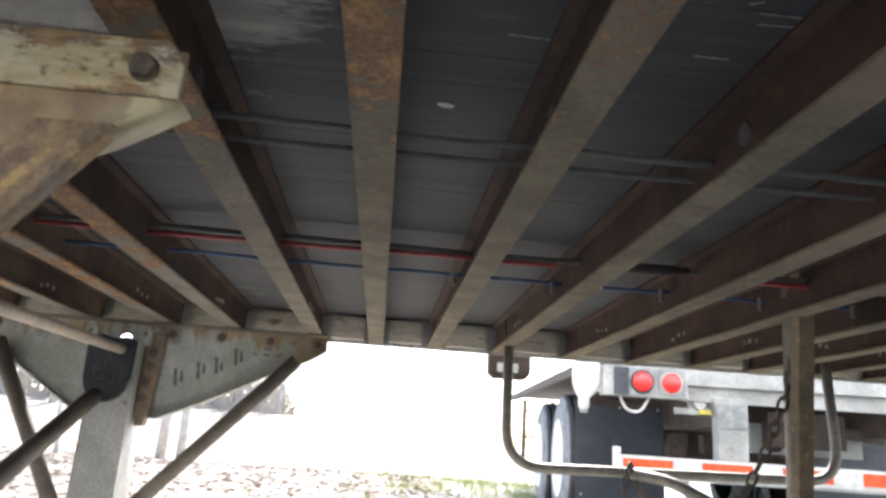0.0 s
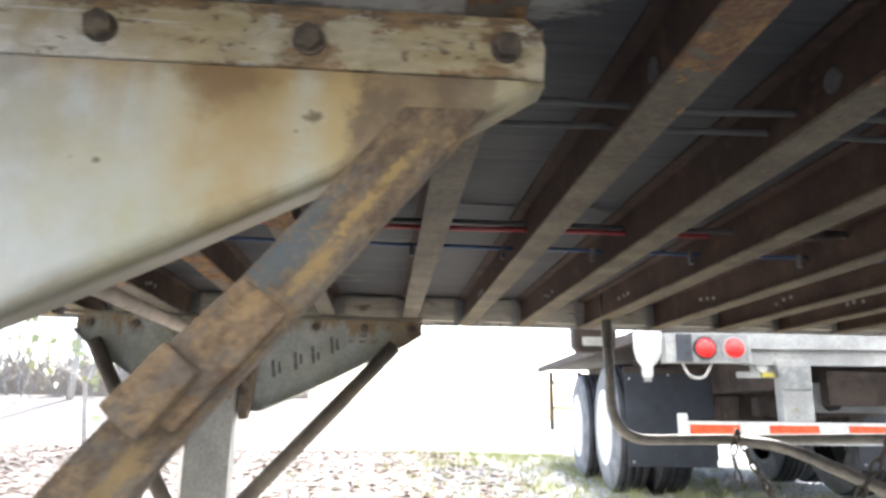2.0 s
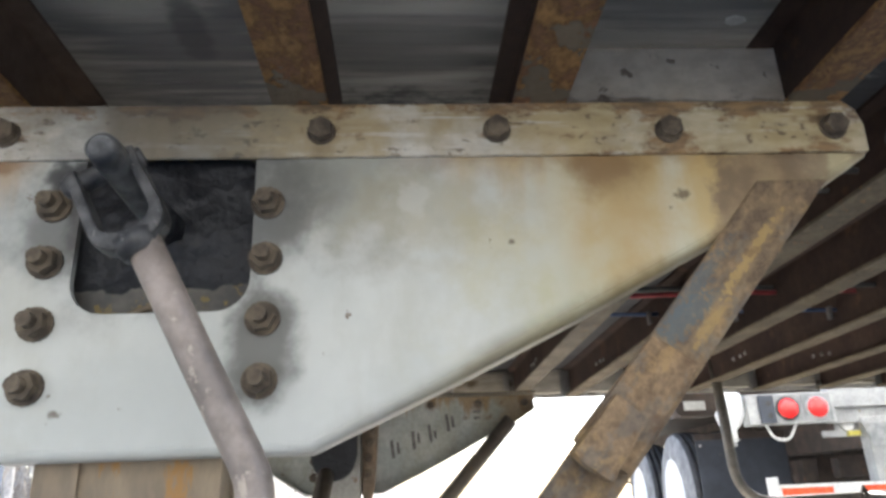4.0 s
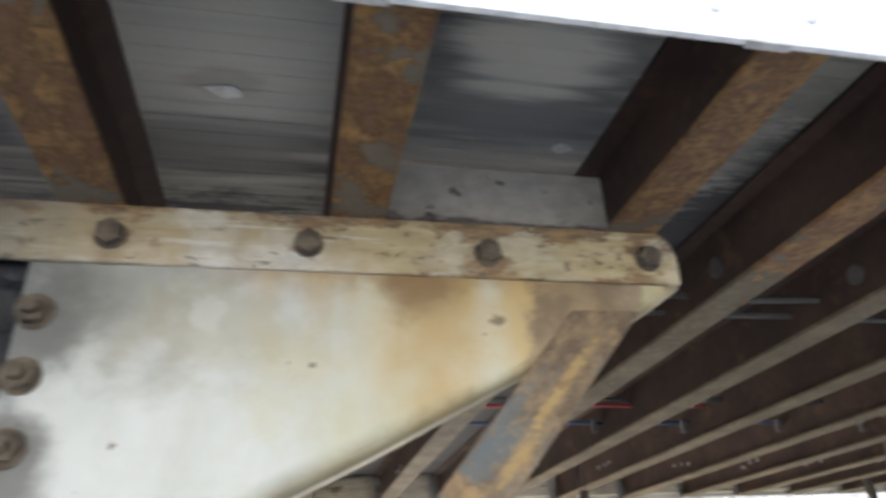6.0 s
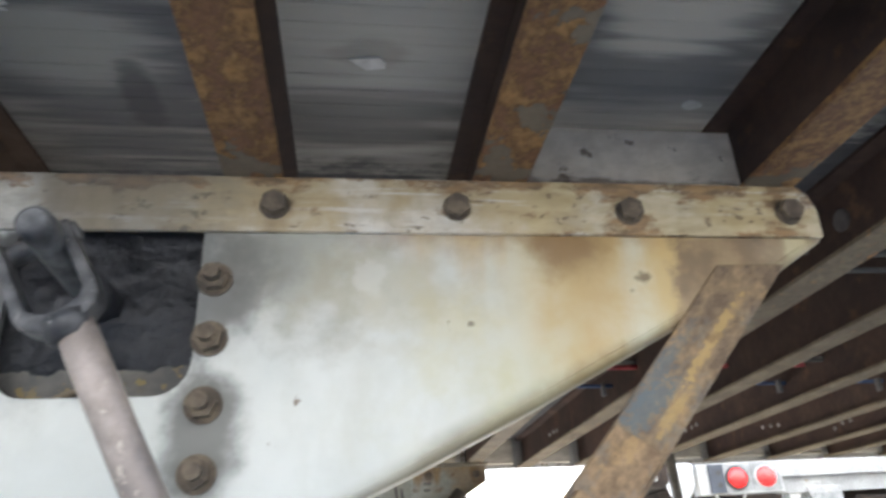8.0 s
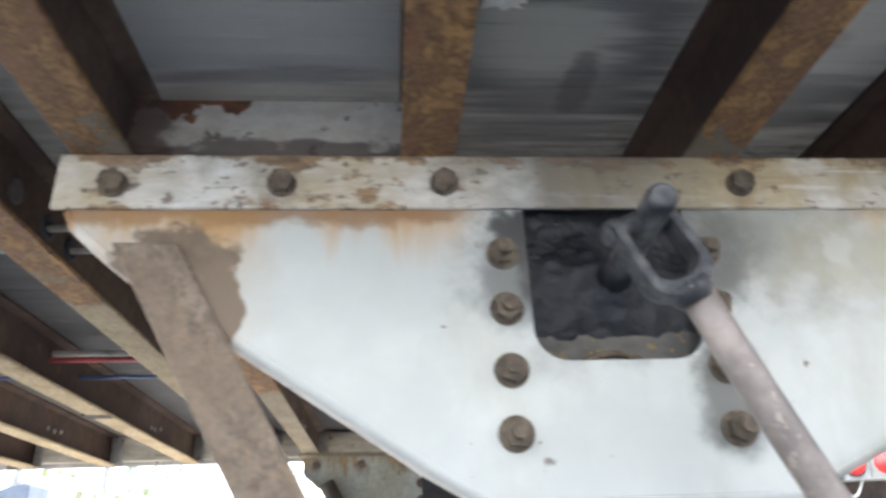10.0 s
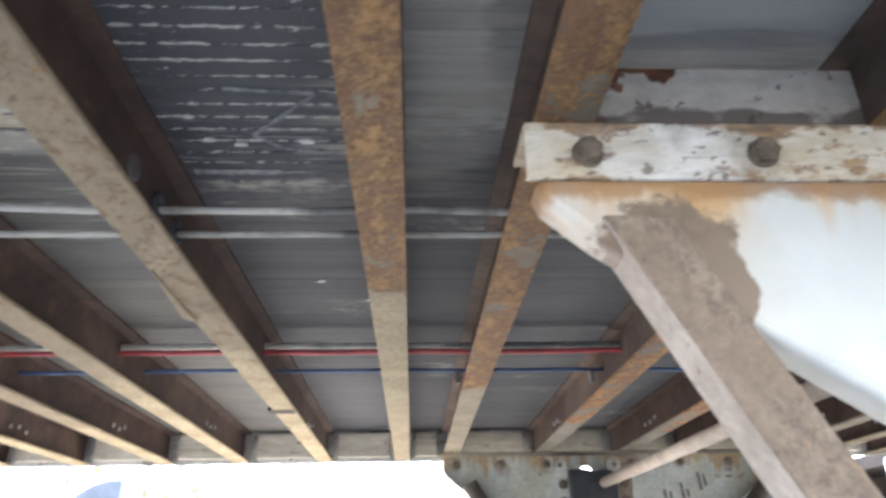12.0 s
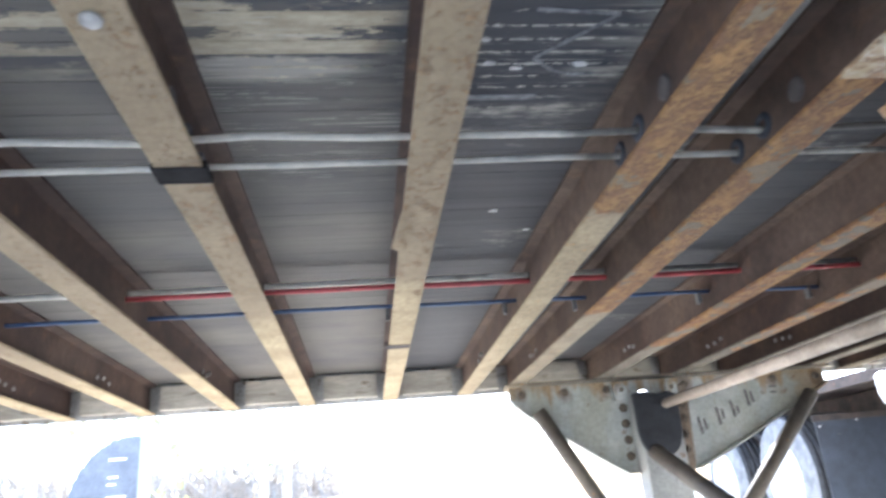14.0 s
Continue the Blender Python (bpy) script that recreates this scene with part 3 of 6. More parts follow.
def ground_material():
    """Pale crushed stone and dust with thin grass and leaf litter."""
    m, nt, p = start("gravel_and_thin_grass")
    pos = add(nt, "SeparateXYZ", {0: add(nt, "NewGeometry").outputs["Position"]})
    patch, fine = noise_of(nt, 0.9, 6), noise_of(nt, 30, 6)
    vor = add(nt, "TexVoronoi", {"Vector": add(nt, "NewGeometry").outputs["Position"], "Scale": 28.0})
    stone = blend(nt, rng(nt, vor.outputs["Color"], 0.2, 0.8), (0.36, 0.36, 0.36), (0.64, 0.635, 0.63))
    # unseen near-side ground, kept pale to bounce light up under the floor
    pale_bounce = blend(nt, rng(nt, fine, 0.3, 0.7), (0.46, 0.445, 0.415), (0.62, 0.605, 0.57))
    grass = blend(nt, rng(nt, fine, 0.35, 0.65), (0.28, 0.29, 0.15), (0.52, 0.51, 0.34))
    leaf = blend(nt, rng(nt, fine, 0.35, 0.65), (0.17, 0.14, 0.115), (0.44, 0.385, 0.33))
    col = blend(nt, rng(nt, patch, 0.47, 0.6), stone, grass)
    col = blend(nt, rng(nt, math_of(nt, "ADD", pos.outputs[0], rng(nt, patch, 0.3, 0.7, -1.5, 1.5)), 1.9, 0.7), col, leaf)
    col = blend(nt, rng(nt, math_of(nt, "ADD", pos.outputs[1], rng(nt, patch, 0.3, 0.7, -0.3, 0.3)), 2.6, 2.2), col, blend(nt, rng(nt, math_of(nt, "ADD", pos.outputs[0], rng(nt, patch, 0.3, 0.7, -0.4, 0.4)), 0.7, 0.1), col, pale_bounce))
    # ground under the van's right side darkened to cut light bounced onto beams
    bounce_cut = math_of(nt, "MULTIPLY", rng(nt, math_of(nt, "ADD", pos.outputs[1], rng(nt, patch, 0.3, 0.7, -0.3, 0.3)), 2.9, 2.3), rng(nt, math_of(nt, "ADD", pos.outputs[0], rng(nt, patch, 0.3, 0.7, -0.4, 0.4)), 0.0, 0.9))
    col = blend(nt, bounce_cut, col, blend(nt, rng(nt, vor.outputs["Color"], 0.2, 0.8), (0.13, 0.125, 0.12), (0.26, 0.25, 0.235)))
    nt.links.new(col, p.inputs["Base Color"])
    p.inputs["Roughness"].default_value = 0.95
    bumped(nt, p, vor.outputs["Distance"], 0.6, 0.02)
    return m


FLANGE, PLATE, FLAKED, FLOOR, GROUND = flange_material(), plate_material(), flaked_material(), floor_material(), ground_material()
WEB = web_material()
WHITE = surface("white_aluminium_panel", (0.74, 0.75, 0.75), (0.80, 0.80, 0.79), 2, 0.4, bump=0.05)
RAIL_IN = surface("dirty_rail_inside", (0.28, 0.27, 0.25), (0.42, 0.41, 0.38), 7, 0.6, c3=(0.14, 0.11, 0.08), spots=0.6)
BLOCK = surface("dusty_wood_block", (0.36, 0.33, 0.27), (0.52, 0.48, 0.40), 9, 0.8, stretch=(0.3, 1, 1.5), c3=(0.20, 0.16, 0.11), spots=0.62)
FILLER = stiffener_material()
BOLT = surface("rusty_bolt", (0.085, 0.068, 0.052), (0.18, 0.142, 0.10), 60, 0.7, 0.3, 0.5, 200)
BLUE_STEEL, OCHRE = (0.105, 0.135, 0.15), (0.47, 0.32, 0.115)
BRACE_R = brace_material("scraped_blue_rust_brace", (-0.476, -0.566), (0.10, 0.125, 0.14), ((0.15, 0.105, 0.065), (0.245, 0.17, 0.095)), (0.33, 0.215, 0.09), 0.3, 0.765, ((BLUE_STEEL, 0.580, 0.712, 0.006, 0.032, 0.55), (BLUE_STEEL, 0.572, 0.682, 0.012, 0.022, 0.7), (BLUE_STEEL, 0.574, 0.45, 0.008, 0.04, 0.4), (OCHRE, 0.556, 0.738, 0.0045, 0.040, 0.65), (OCHRE, 0.552, 0.675, 0.005, 0.020, 0.5), (OCHRE, 0.552, 0.50, 0.007, 0.03, 0.4)))
BRACE_T = brace_material("rusted_brace_sleeve", (-0.476, -0.566), (0.095, 0.115, 0.125), ((0.19, 0.125, 0.07), (0.30, 0.205, 0.115)), (0.36, 0.235, 0.10), 0.35)
BRACE_L = brace_material("mud_brown_brace", (0.293, -0.586), (0.20, 0.145, 0.10), ((0.18, 0.138, 0.10), (0.25, 0.198, 0.145)), (0.29, 0.205, 0.125), 0.5)
# daylight from the left is put into the lip's paler colour
BRACE_LIP = surface("pale_dusty_lip", (0.34, 0.285, 0.235), (0.47, 0.41, 0.35), 12, 0.75, c3=(0.24, 0.175, 0.12), spots=0.62)
DARK_TUBE = surface("dark_brown_tube", (0.085, 0.070, 0.055), (0.14, 0.118, 0.09), 9, 0.75, 0.0, c3=(0.17, 0.11, 0.06), spots=0.64)
LEG = surface("grey_painted_leg", (0.27, 0.27, 0.25), (0.38, 0.375, 0.345), 6, 0.55, c3=(0.20, 0.12, 0.06), spots=0.62)
LEG_NEAR = surface("tan_rust_leg", (0.21, 0.165, 0.115), (0.31, 0.24, 0.16), 9, 0.7, c3=(0.33, 0.18, 0.06), spots=0.57, stretch=(1, 1, 0.35))
FAR_PLATE = far_plate_material()
GREASE = surface("black_grease", (0.007, 0.008, 0.011), (0.018, 0.019, 0.023), 25, 0.5, 0.0, 0.9, 70, dist=0.006)
HOUSING = surface("greasy_grey_housing", (0.055, 0.053, 0.049), (0.115, 0.105, 0.088), 22, 0.55, c3=(0.17, 0.12, 0.04), spots=0.55)
CRANK = surface("worn_grey_crank_steel", (0.235, 0.20, 0.178), (0.345, 0.29, 0.255), 20, 0.5, 0.25, c3=(0.42, 0.36, 0.30), spots=0.60)
FORK_STEEL = surface("greasy_forged_steel", (0.022, 0.023, 0.026), (0.085, 0.085, 0.086), 45, 0.5, 0.2, 0.7, 120, c3=(0.19, 0.185, 0.175), spots=0.62)
PIN = surface("greasy_pin", (0.03, 0.032, 0.036), (0.12, 0.125, 0.13), 40, 0.42, 0.3)
SHAFT = surface("dusty_tan_shaft", (0.28, 0.235, 0.185), (0.40, 0.34, 0.275), 10, 0.7)
LABEL = surface("faded_white_data_plate", (0.50, 0.52, 0.50), (0.62, 0.63, 0.61), 12, 0.5)
INK = surface("faded_ink", (0.10, 0.095, 0.09), (0.20, 0.19, 0.17), 60, 0.8)
PLUG = surface("dull_grey_plug", (0.065, 0.060, 0.058), (0.11, 0.10, 0.094), 30, 0.7)


def hose_material():
    """Dark nylon line, thick with pale dust towards the trailer's nose."""
    m, nt, p = start("dusty_nylon_hose")
    x = add(nt, "SeparateXYZ", {0: add(nt, "NewGeometry").outputs["Position"]}).outputs[0]
    broad, grain = noise_of(nt, 7, 5), noise_of(nt, 120, 5, (0.4, 1, 1), shift=3)
    dusty = rng(nt, math_of(nt, "ADD", math_of(nt, "MULTIPLY", x, -0.9), rng(nt, broad, 0.3, 0.7, -0.4, 0.4)), 0.75, 1.45, 0.15, 0.95)
    col = blend(nt, dusty, (0.055, 0.054, 0.053), blend(nt, rng(nt, grain, 0.3, 0.7), (0.44, 0.42, 0.36), (0.60, 0.575, 0.50)))
    nt.links.new(col, p.inputs["Base Color"])
    p.inputs["Roughness"].default_value = 0.8
    bumped(nt, p, grain, 0.3, 0.001)
    return m


HOSE_GREY = hose_material()
RIVET = surface("dull_pale_rivet", (0.20, 0.195, 0.18), (0.36, 0.35, 0.33), 60, 0.7)
TAB = surface("grey_plastic_tab", (0.10, 0.10, 0.097), (0.16, 0.16, 0.155), 30, 0.6)
HOSE_RED = surface("red_air_hose", (0.30, 0.034, 0.042), (0.42, 0.06, 0.066), 14, 0.45)
HOSE_BLUE = surface("blue_air_hose", (0.03, 0.07, 0.16), (0.05, 0.10, 0.21), 14, 0.45)
CLIP = surface("pale_plastic_clip", (0.45, 0.45, 0.43), (0.58, 0.58, 0.56), 30, 0.6)
TUBE = surface("grey_brown_bent_tube", (0.15, 0.14, 0.12), (0.24, 0.22, 0.185), 14, 0.5, 0.3, c3=(0.16, 0.10, 0.055), spots=0.64)
POST = surface("rust_brown_post", (0.085, 0.064, 0.040), (0.15, 0.112, 0.066), 14, 0.7, c3=(0.24, 0.17, 0.08), spots=0.6, bump=0.5)
CHAIN = surface("rusty_chain", (0.05, 0.04, 0.033), (0.10, 0.075, 0.055), 40, 0.6, 0.4)
GALV = surface("pale_grey_flatbed_steel", (0.24, 0.245, 0.245), (0.36, 0.365, 0.36), 5, 0.5, c3=(0.24, 0.20, 0.13), spots=0.66)
AXLE = surface("rusty_underframe", (0.035, 0.028, 0.025), (0.075, 0.055, 0.045), 8, 0.8, c3=(0.14, 0.07, 0.04), spots=0.62)
RUBBER = surface("tyre_rubber", (0.022, 0.023, 0.026), (0.045, 0.046, 0.05), 12, 0.75, bump=0.4)
# sidewalls paler than the tread: sunlight and glare put into the colour
SIDEWALL = surface("dusty_tyre_sidewall", (0.15, 0.155, 0.165), (0.25, 0.255, 0.265), 9, 0.8, bump=0.3)
FLAP = surface("black_rubber_flap", (0.026, 0.031, 0.042), (0.042, 0.050, 0.066), 5, 0.6, c3=(0.07, 0.07, 0.065), spots=0.66)
RIM = surface("white_wheel_rim", (0.66, 0.67, 0.68), (0.76, 0.77, 0.78), 8, 0.45)
TAPE_RED = surface("orange_red_tape", (0.62, 0.07, 0.02), (0.72, 0.11, 0.035), 25, 0.35)
TAPE_WHITE = surface("white_reflective_tape", (0.50, 0.51, 0.51), (0.62, 0.62, 0.61), 25, 0.35)
LAMP_PLATE = surface("grey_lamp_plate", (0.17, 0.18, 0.185), (0.26, 0.265, 0.265), 20, 0.5)
LENS_BEZEL = surface("black_lamp_grommet", (0.02, 0.02, 0.02), (0.035, 0.035, 0.035), 30, 0.6)
WOOD_TRUNK = surface("grey_bark", (0.42, 0.40, 0.37), (0.56, 0.53, 0.49), 12, 0.9, bump=0.8, dist=0.01)
LEAF = surface("pale_spring_leaves", (0.32, 0.35, 0.17), (0.46, 0.47, 0.27), 3, 0.8)
LITTER = surface("fallen_leaves", (0.13, 0.09, 0.07), (0.36, 0.28, 0.22), 40, 0.9)
STONE = surface("crushed_stone", (0.30, 0.30, 0.305), (0.56, 0.56, 0.56), 16, 0.9)
GRASS = surface("pale_grass", (0.22, 0.25, 0.09), (0.42, 0.42, 0.20), 6, 0.8)


def lamp_lens():
    m, nt, p = start("red_lamp_lens")
    p.inputs["Base Color"].default_value = (0.75, 0.012, 0.012, 1)
    p.inputs["Roughness"].default_value = 0.22
    p.inputs["Coat Weight"].default_value = 0.5
    nt.links.new(blend(nt, rng(nt, noise_of(nt, 120, 2), 0.4, 0.6), (0.62, 0.01, 0.012), (0.85, 0.022, 0.018)), p.inputs["Base Color"])
    return m


RED_LENS = lamp_lens()

# ---- shapes ----


def box(bm, x0, x1, y0, y1, z0, z1):
    v = [bm.verts.new((x, y, z)) for z in (z0, z1) for y in (y0, y1) for x in (x0, x1)]
    return [bm.faces.new([v[i] for i in f]) for f in ((0, 2, 3, 1), (4, 5, 7, 6), (0, 1, 5, 4), (2, 6, 7, 3), (0, 4, 6, 2), (1, 3, 7, 5))]


def prism(bm, outline, a, b, axis="y"):
    """Extrudes a 2D outline from a to b along an axis."""
    place = {"y": lambda p, s: (p[0], s, p[1]), "x": lambda p, s: (s, p[0], p[1]), "z": lambda p, s: (p[0], p[1], s)}[axis]
    lo, hi = [[bm.verts.new(place(p, s)) for p in outline] for s in (a, b)]
    n = len(outline)
    bm.faces.new(lo), bm.faces.new(hi[::-1])
    for i in range(n):
        bm.faces.new((lo[i], hi[i], hi[(i + 1) % n], lo[(i + 1) % n]))
    bmesh.ops.recalc_face_normals(bm, faces=bm.faces[:])


def sweep(bm, path, r, n=10, closed=False):
    """A round bar along a path of points; r may be one radius or one for each point."""
    pts = [Vector(p) for p in path]
    radii = r if isinstance(r, (list, tuple)) else [r] * len(pts)
    side, rings = None, []
    for i, p in enumerate(pts):
        if closed:
            way = (pts[(i + 1) % len(pts)] - pts[i - 1]).normalized()
        else:
            way = (pts[min(i + 1, len(pts) - 1)] - pts[max(i - 1, 0)]).normalized()
        side = way.orthogonal().normalized() if side is None else (side - way * side.dot(way)).normalized()
        up = way.cross(side)
        rings.append([bm.verts.new(p + radii[i] * (math.cos(k * math.tau / n) * side + math.sin(k * math.tau / n) * up)) for k in range(n)])
    for i in range(len(rings) if closed else len(rings) - 1):
        a, b = rings[i], rings[(i + 1) % len(rings)]
        for k in range(n):
            f = bm.faces.new((a[k], a[(k + 1) % n], b[(k + 1) % n], b[k]))
            f.smooth = True
    if not closed:
        bm.faces.new(rings[0][::-1]), bm.faces.new(rings[-1])


def rounded(points, r, steps=5):
    """A polyline with its inner corners rounded."""
    pts, out = [Vector(p) for p in points], [Vector(points[0])]
    for a, b, c in zip(pts, pts[1:], pts[2:]):
        ra = min(r, (a - b).length * 0.45, (c - b).length * 0.45)
        p, q = b + (a - b).normalized() * ra, b + (c - b).normalized() * ra
        out += [(p.lerp(b, s / steps)).lerp(b.lerp(q, s / steps), s / steps) for s in range(steps + 1)]
    return out + [pts[-1]]


def part(name, bm, material, parent=None, label="", soft=0.0, smooth=False):
    """Links a bmesh as one mesh object under a thing or a part."""
    if soft:
        edges = [e for e in bm.edges if len(e.link_faces) == 2 and e.calc_face_angle(0) > 0.5]
        bmesh.ops.bevel(bm, geom=edges, offset=soft, segments=2, affect="EDGES", profile=0.6)
    if smooth:
        for f in bm.faces:
            f.smooth = True
    me = bpy.data.meshes.new(name)
    bm.to_mesh(me)
    bm.free()
    for m in material if isinstance(material, (list, tuple)) else (material,):
        me.materials.append(m)
    ob = new(name, me)
    ob.parent = parent
    if label:
        tagged(ob, label)
    return ob


def thing(name, label, category, group="", at=(0, 0, 0)):
    ob = tagged(new(name), label, category, group)
    ob.location = at
    return ob


def again(ob, name_parent, m=None):
    """A second part on the same mesh."""
    o = new(ob.name.split(".")[0], ob.data)
    o.parent = name_parent
    if m is not None:
        o.matrix_basis = m
    return o


def hexbolt(r=0.0122, h=0.009, washer=0.0138, nut=False):
    """A bolt head on its washer, pointing to -y."""
    bm = bmesh.new()
    prism(bm, [(washer * math.cos(k * math.tau / 16), washer * math.sin(k * math.tau / 16)) for k in range(16)], 0, -0.003)
    prism(bm, [(r * math.cos(k * math.tau / 6), r * math.sin(k * math.tau / 6)) for k in range(6)], -0.003, -0.003 - h)
    if nut:
        prism(bm, [(r * 0.55 * math.cos(k * math.tau / 10), r * 0.55 * math.sin(k * math.tau / 10)) for k in range(10)], -0.003 - h, -0.013 - h)
    return bm


# ---- the parked van trailer ----
BEAM_Z, FLOOR_Z = 0.900, 1.005
NEAR_Y, FAR_Y = 0.328, 2.690
X0, X1 = -4.6, 8.4
van = thing("semi_trailer", "white van semi-trailer with rusty crossmembers under a worn wooden floor", "trailer")

# crossmembers: I-beams across the trailer
BEAMS = [-0.036, 0.180, 0.398, 0.642, 0.918, 1.175, 1.42, 1.66, 1.90, 2.13, 2.38, 2.63, 2.93, 3.23, 3.53, 3.83, 4.13, 4.43, 4.73, 5.03, 5.33, 5.63]
BEAMS += [-0.319, -0.555, -0.840, -1.148, -1.316, -1.589, -1.872, -2.145, -2.435, -2.70, -2.96, -3.23, -3.5, -3.8, -4.1]
BW = 0.053
SKEW = {-1.872: 0.22}


def crossmember():
    bm = bmesh.new()
    t, w, z0, z1 = 0.006, 0.0045, BEAM_Z, FLOOR_Z
    mid = BW / 2
    prism(bm, [(0, z0), (BW, z0), (BW, z0 + t), (mid + w, z0 + t + 0.003), (mid + w, z1 - t - 0.003), (BW, z1 - t), (BW, z1 - 0.001), (0, z1 - 0.001), (0, z1 - t), (mid - w, z1 - t - 0.003), (mid - w, z0 + t + 0.003), (0, z0 + t)], NEAR_Y + 0.004, FAR_Y - 0.004)
    for f in bm.faces:
        if f.calc_center_median().z < z0 + 0.004:
            f.material_index = 1
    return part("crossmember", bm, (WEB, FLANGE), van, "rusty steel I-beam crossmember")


first_beam = crossmember()
first_beam.location.x = BEAMS[0]
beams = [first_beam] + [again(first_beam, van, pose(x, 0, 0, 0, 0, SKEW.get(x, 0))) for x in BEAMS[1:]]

# pale rivets in threes on the webs, towards the far side
bm = bmesh.new()
sweep(bm, [(-0.0095, 0, 0), (-0.0085, 0, 0), (0.0085, 0, 0), (0.0095, 0, 0)], [0.004, 0.0068, 0.0068, 0.004], 8)
pin_ob = None
for b in beams:
    if not -3 < b.location.x < 4:
        continue
    for k in range(3):
        m = pose(BW / 2, 2.18 + 0.043 * k + random.uniform(-0.006, 0.006), 0.944 + random.uniform(-0.006, 0.006))
        if pin_ob is None:
            pin_ob = part("web_rivet", bm, RIVET, b)
            pin_ob.matrix_basis = m
        else:
            again(pin_ob, b, m)

# side rails, panels and roof of the body
for name, y, s in (("near", NEAR_Y, -1), ("far", FAR_Y, 1)):
    bm = bmesh.new()
    box(bm, X0, X1, min(y, y + s * 0.005), max(y, y + s * 0.005), BEAM_Z - 0.004, 1.20)
    rail = part("side_rail", bm, (WHITE if s < 0 else RAIL_IN), van, "white riveted side rail" if s < 0 else "dull grey side rail", 0.0015)
    bm = bmesh.new()
    box(bm, X0, X1, min(y + s * 0.006, y + s * 0.03), max(y + s * 0.006, y + s * 0.03), 1.17, 3.7)
    part("side_panel", bm, WHITE, van)
bm = bmesh.new()
box(bm, X0, X1, NEAR_Y - 0.03, FAR_Y + 0.03, 3.702, 3.74)
part("roof", bm, WHITE, van)
for x in (X0, X1):
    bm = bmesh.new()
    box(bm, x - 0.02, x + 0.02, NEAR_Y, FAR_Y, BEAM_Z, 3.69)
    part("end_wall", bm, WHITE, van)

# rivets on the near rail and little tabs at the beam ends
bm = bmesh.new()
sweep(bm, [(0, 0, 0), (0, -0.002, 0), (0, -0.003, 0)], [0.0042, 0.0036, 0.002], 8)
rail_rivet = part("rivet", bm, WHITE, van)
rail_rivet.location = (-0.6, NEAR_Y - 0.005, 0.93)
for k in range(1, 44):
    again(rail_rivet, van, pose(-0.6 + 0.075 * (k // 2) + 0.03 * (k % 2), NEAR_Y - 0.005, 0.922 + 0.032 * (k % 2)))
bm = bmesh.new()
box(bm, 0, 0.034, NEAR_Y - 0.0065, NEAR_Y + 0.001, BEAM_Z - 0.006, BEAM_Z - 0.0042)
tab = part("rail_tab", bm, CLIP, van)
tab.location.x = BEAMS[0] - 0.02
for x in BEAMS[1:]:
    again(tab, van, pose(x + random.uniform(-0.05, 0.04), 0, 0))

# floor strips
STRIP = STRIP_WIDTH


def floor_strip(w):
    bm = bmesh.new()
    prism(bm, [(0.0001, FLOOR_Z + 0.0006), (0.0006, FLOOR_Z), (w - 0.0006, FLOOR_Z), (w - 0.0001, FLOOR_Z + 0.0006), (w - 0.0001, FLOOR_Z + 0.034), (0.0001, FLOOR_Z + 0.034)], X0 + 0.03, X1 - 0.03, "x")
    return part("floor_strip", bm, FLOOR, van, "worn dark-coated hardwood floor strip")


floor_strip(0.0138).location.y = NEAR_Y + 0.0002
strip = floor_strip(STRIP)
strip.location.y = NEAR_Y + 0.014
for k in range(1, int((FAR_Y - NEAR_Y - 0.014) / STRIP)):
    again(strip, van, pose(0, NEAR_Y + 0.014 + k * STRIP, random.uniform(0, 0.0006)))

# pale blocks between the beam ends at the far rail, stiffener plates at the near gear
for a, b in zip(sorted(BEAMS), sorted(BEAMS)[1:]):
    if -3 < a < 3:
        bm = bmesh.new()
        box(bm, a + BW + 0.02, b - 0.02, FAR_Y - 0.03, FAR_Y - 0.004, BEAM_Z + 0.012, FLOOR_Z - 0.012)
        part("rail_block", bm, BLOCK, van, "pale dusty wooden block", 0.003)
for a, b in ((-0.287, -0.015), (-1.116, -0.8185)):
    bm = bmesh.new()
    box(bm, a, b, 0.640, 0.646, BEAM_Z + 0.012, FLOOR_Z - 0.014)
    part("stiffener_plate", bm, FILLER, van, "scuffed white stiffener plate", 0.002)


# hoses and cables along the underside
def hose(y, z, r, material, label, sag, x0=X0 + 0.1, x1=X1 - 0.1, seed=0, drift=0.0):
    rnd = random.Random(seed)
    pts, x = [], x0
    while x < x1:
        pts.append((x, y + drift * x + rnd.uniform(-sag, sag), z - rnd.uniform(0, sag)))
        x += 0.13
    bm = bmesh.new()
    sweep(bm, pts, r, 8)
    return part("hose", bm, material, van, label)


hose(0.854, 0.946, 0.0047, HOSE_GREY, "grey nylon air line", 0.005, seed=1, drift=0.004)
hose(0.921, 0.946, 0.0045, HOSE_GREY, "grey nylon air line", 0.003, seed=2, drift=0.002)
hose(1.504, 0.957, 0.0056, HOSE_RED, "red air hose", 0.003, -2.12, 0.64, seed=3, drift=0.003)
hose(1.512, 0.972, 0.0065, HOSE_GREY, "grey cable", 0.003, seed=4, drift=0.003)
hose(1.668, 0.957, 0.0045, HOSE_BLUE, "thin blue air hose", 0.003, seed=5, drift=0.012)
bm = bmesh.new()
box(bm, -0.004, 0.004, 1.657, 1.672, 0.928, 0.960)
clip = part("hose_clip", bm, TAB, van, "pale plastic hose clip", 0.001)
clip.location.x = BEAMS[0] - 0.004
for x in BEAMS[1:]:
    again(clip, van, pose(x - 0.004, 0, 0))
# red hose coming back further along, with a fitting
hose(1.504, 0.957, 0.0065, HOSE_RED, "red air hose", 0.003, 1.02, 1.5, seed=7, drift=0.003)
bm = bmesh.new()
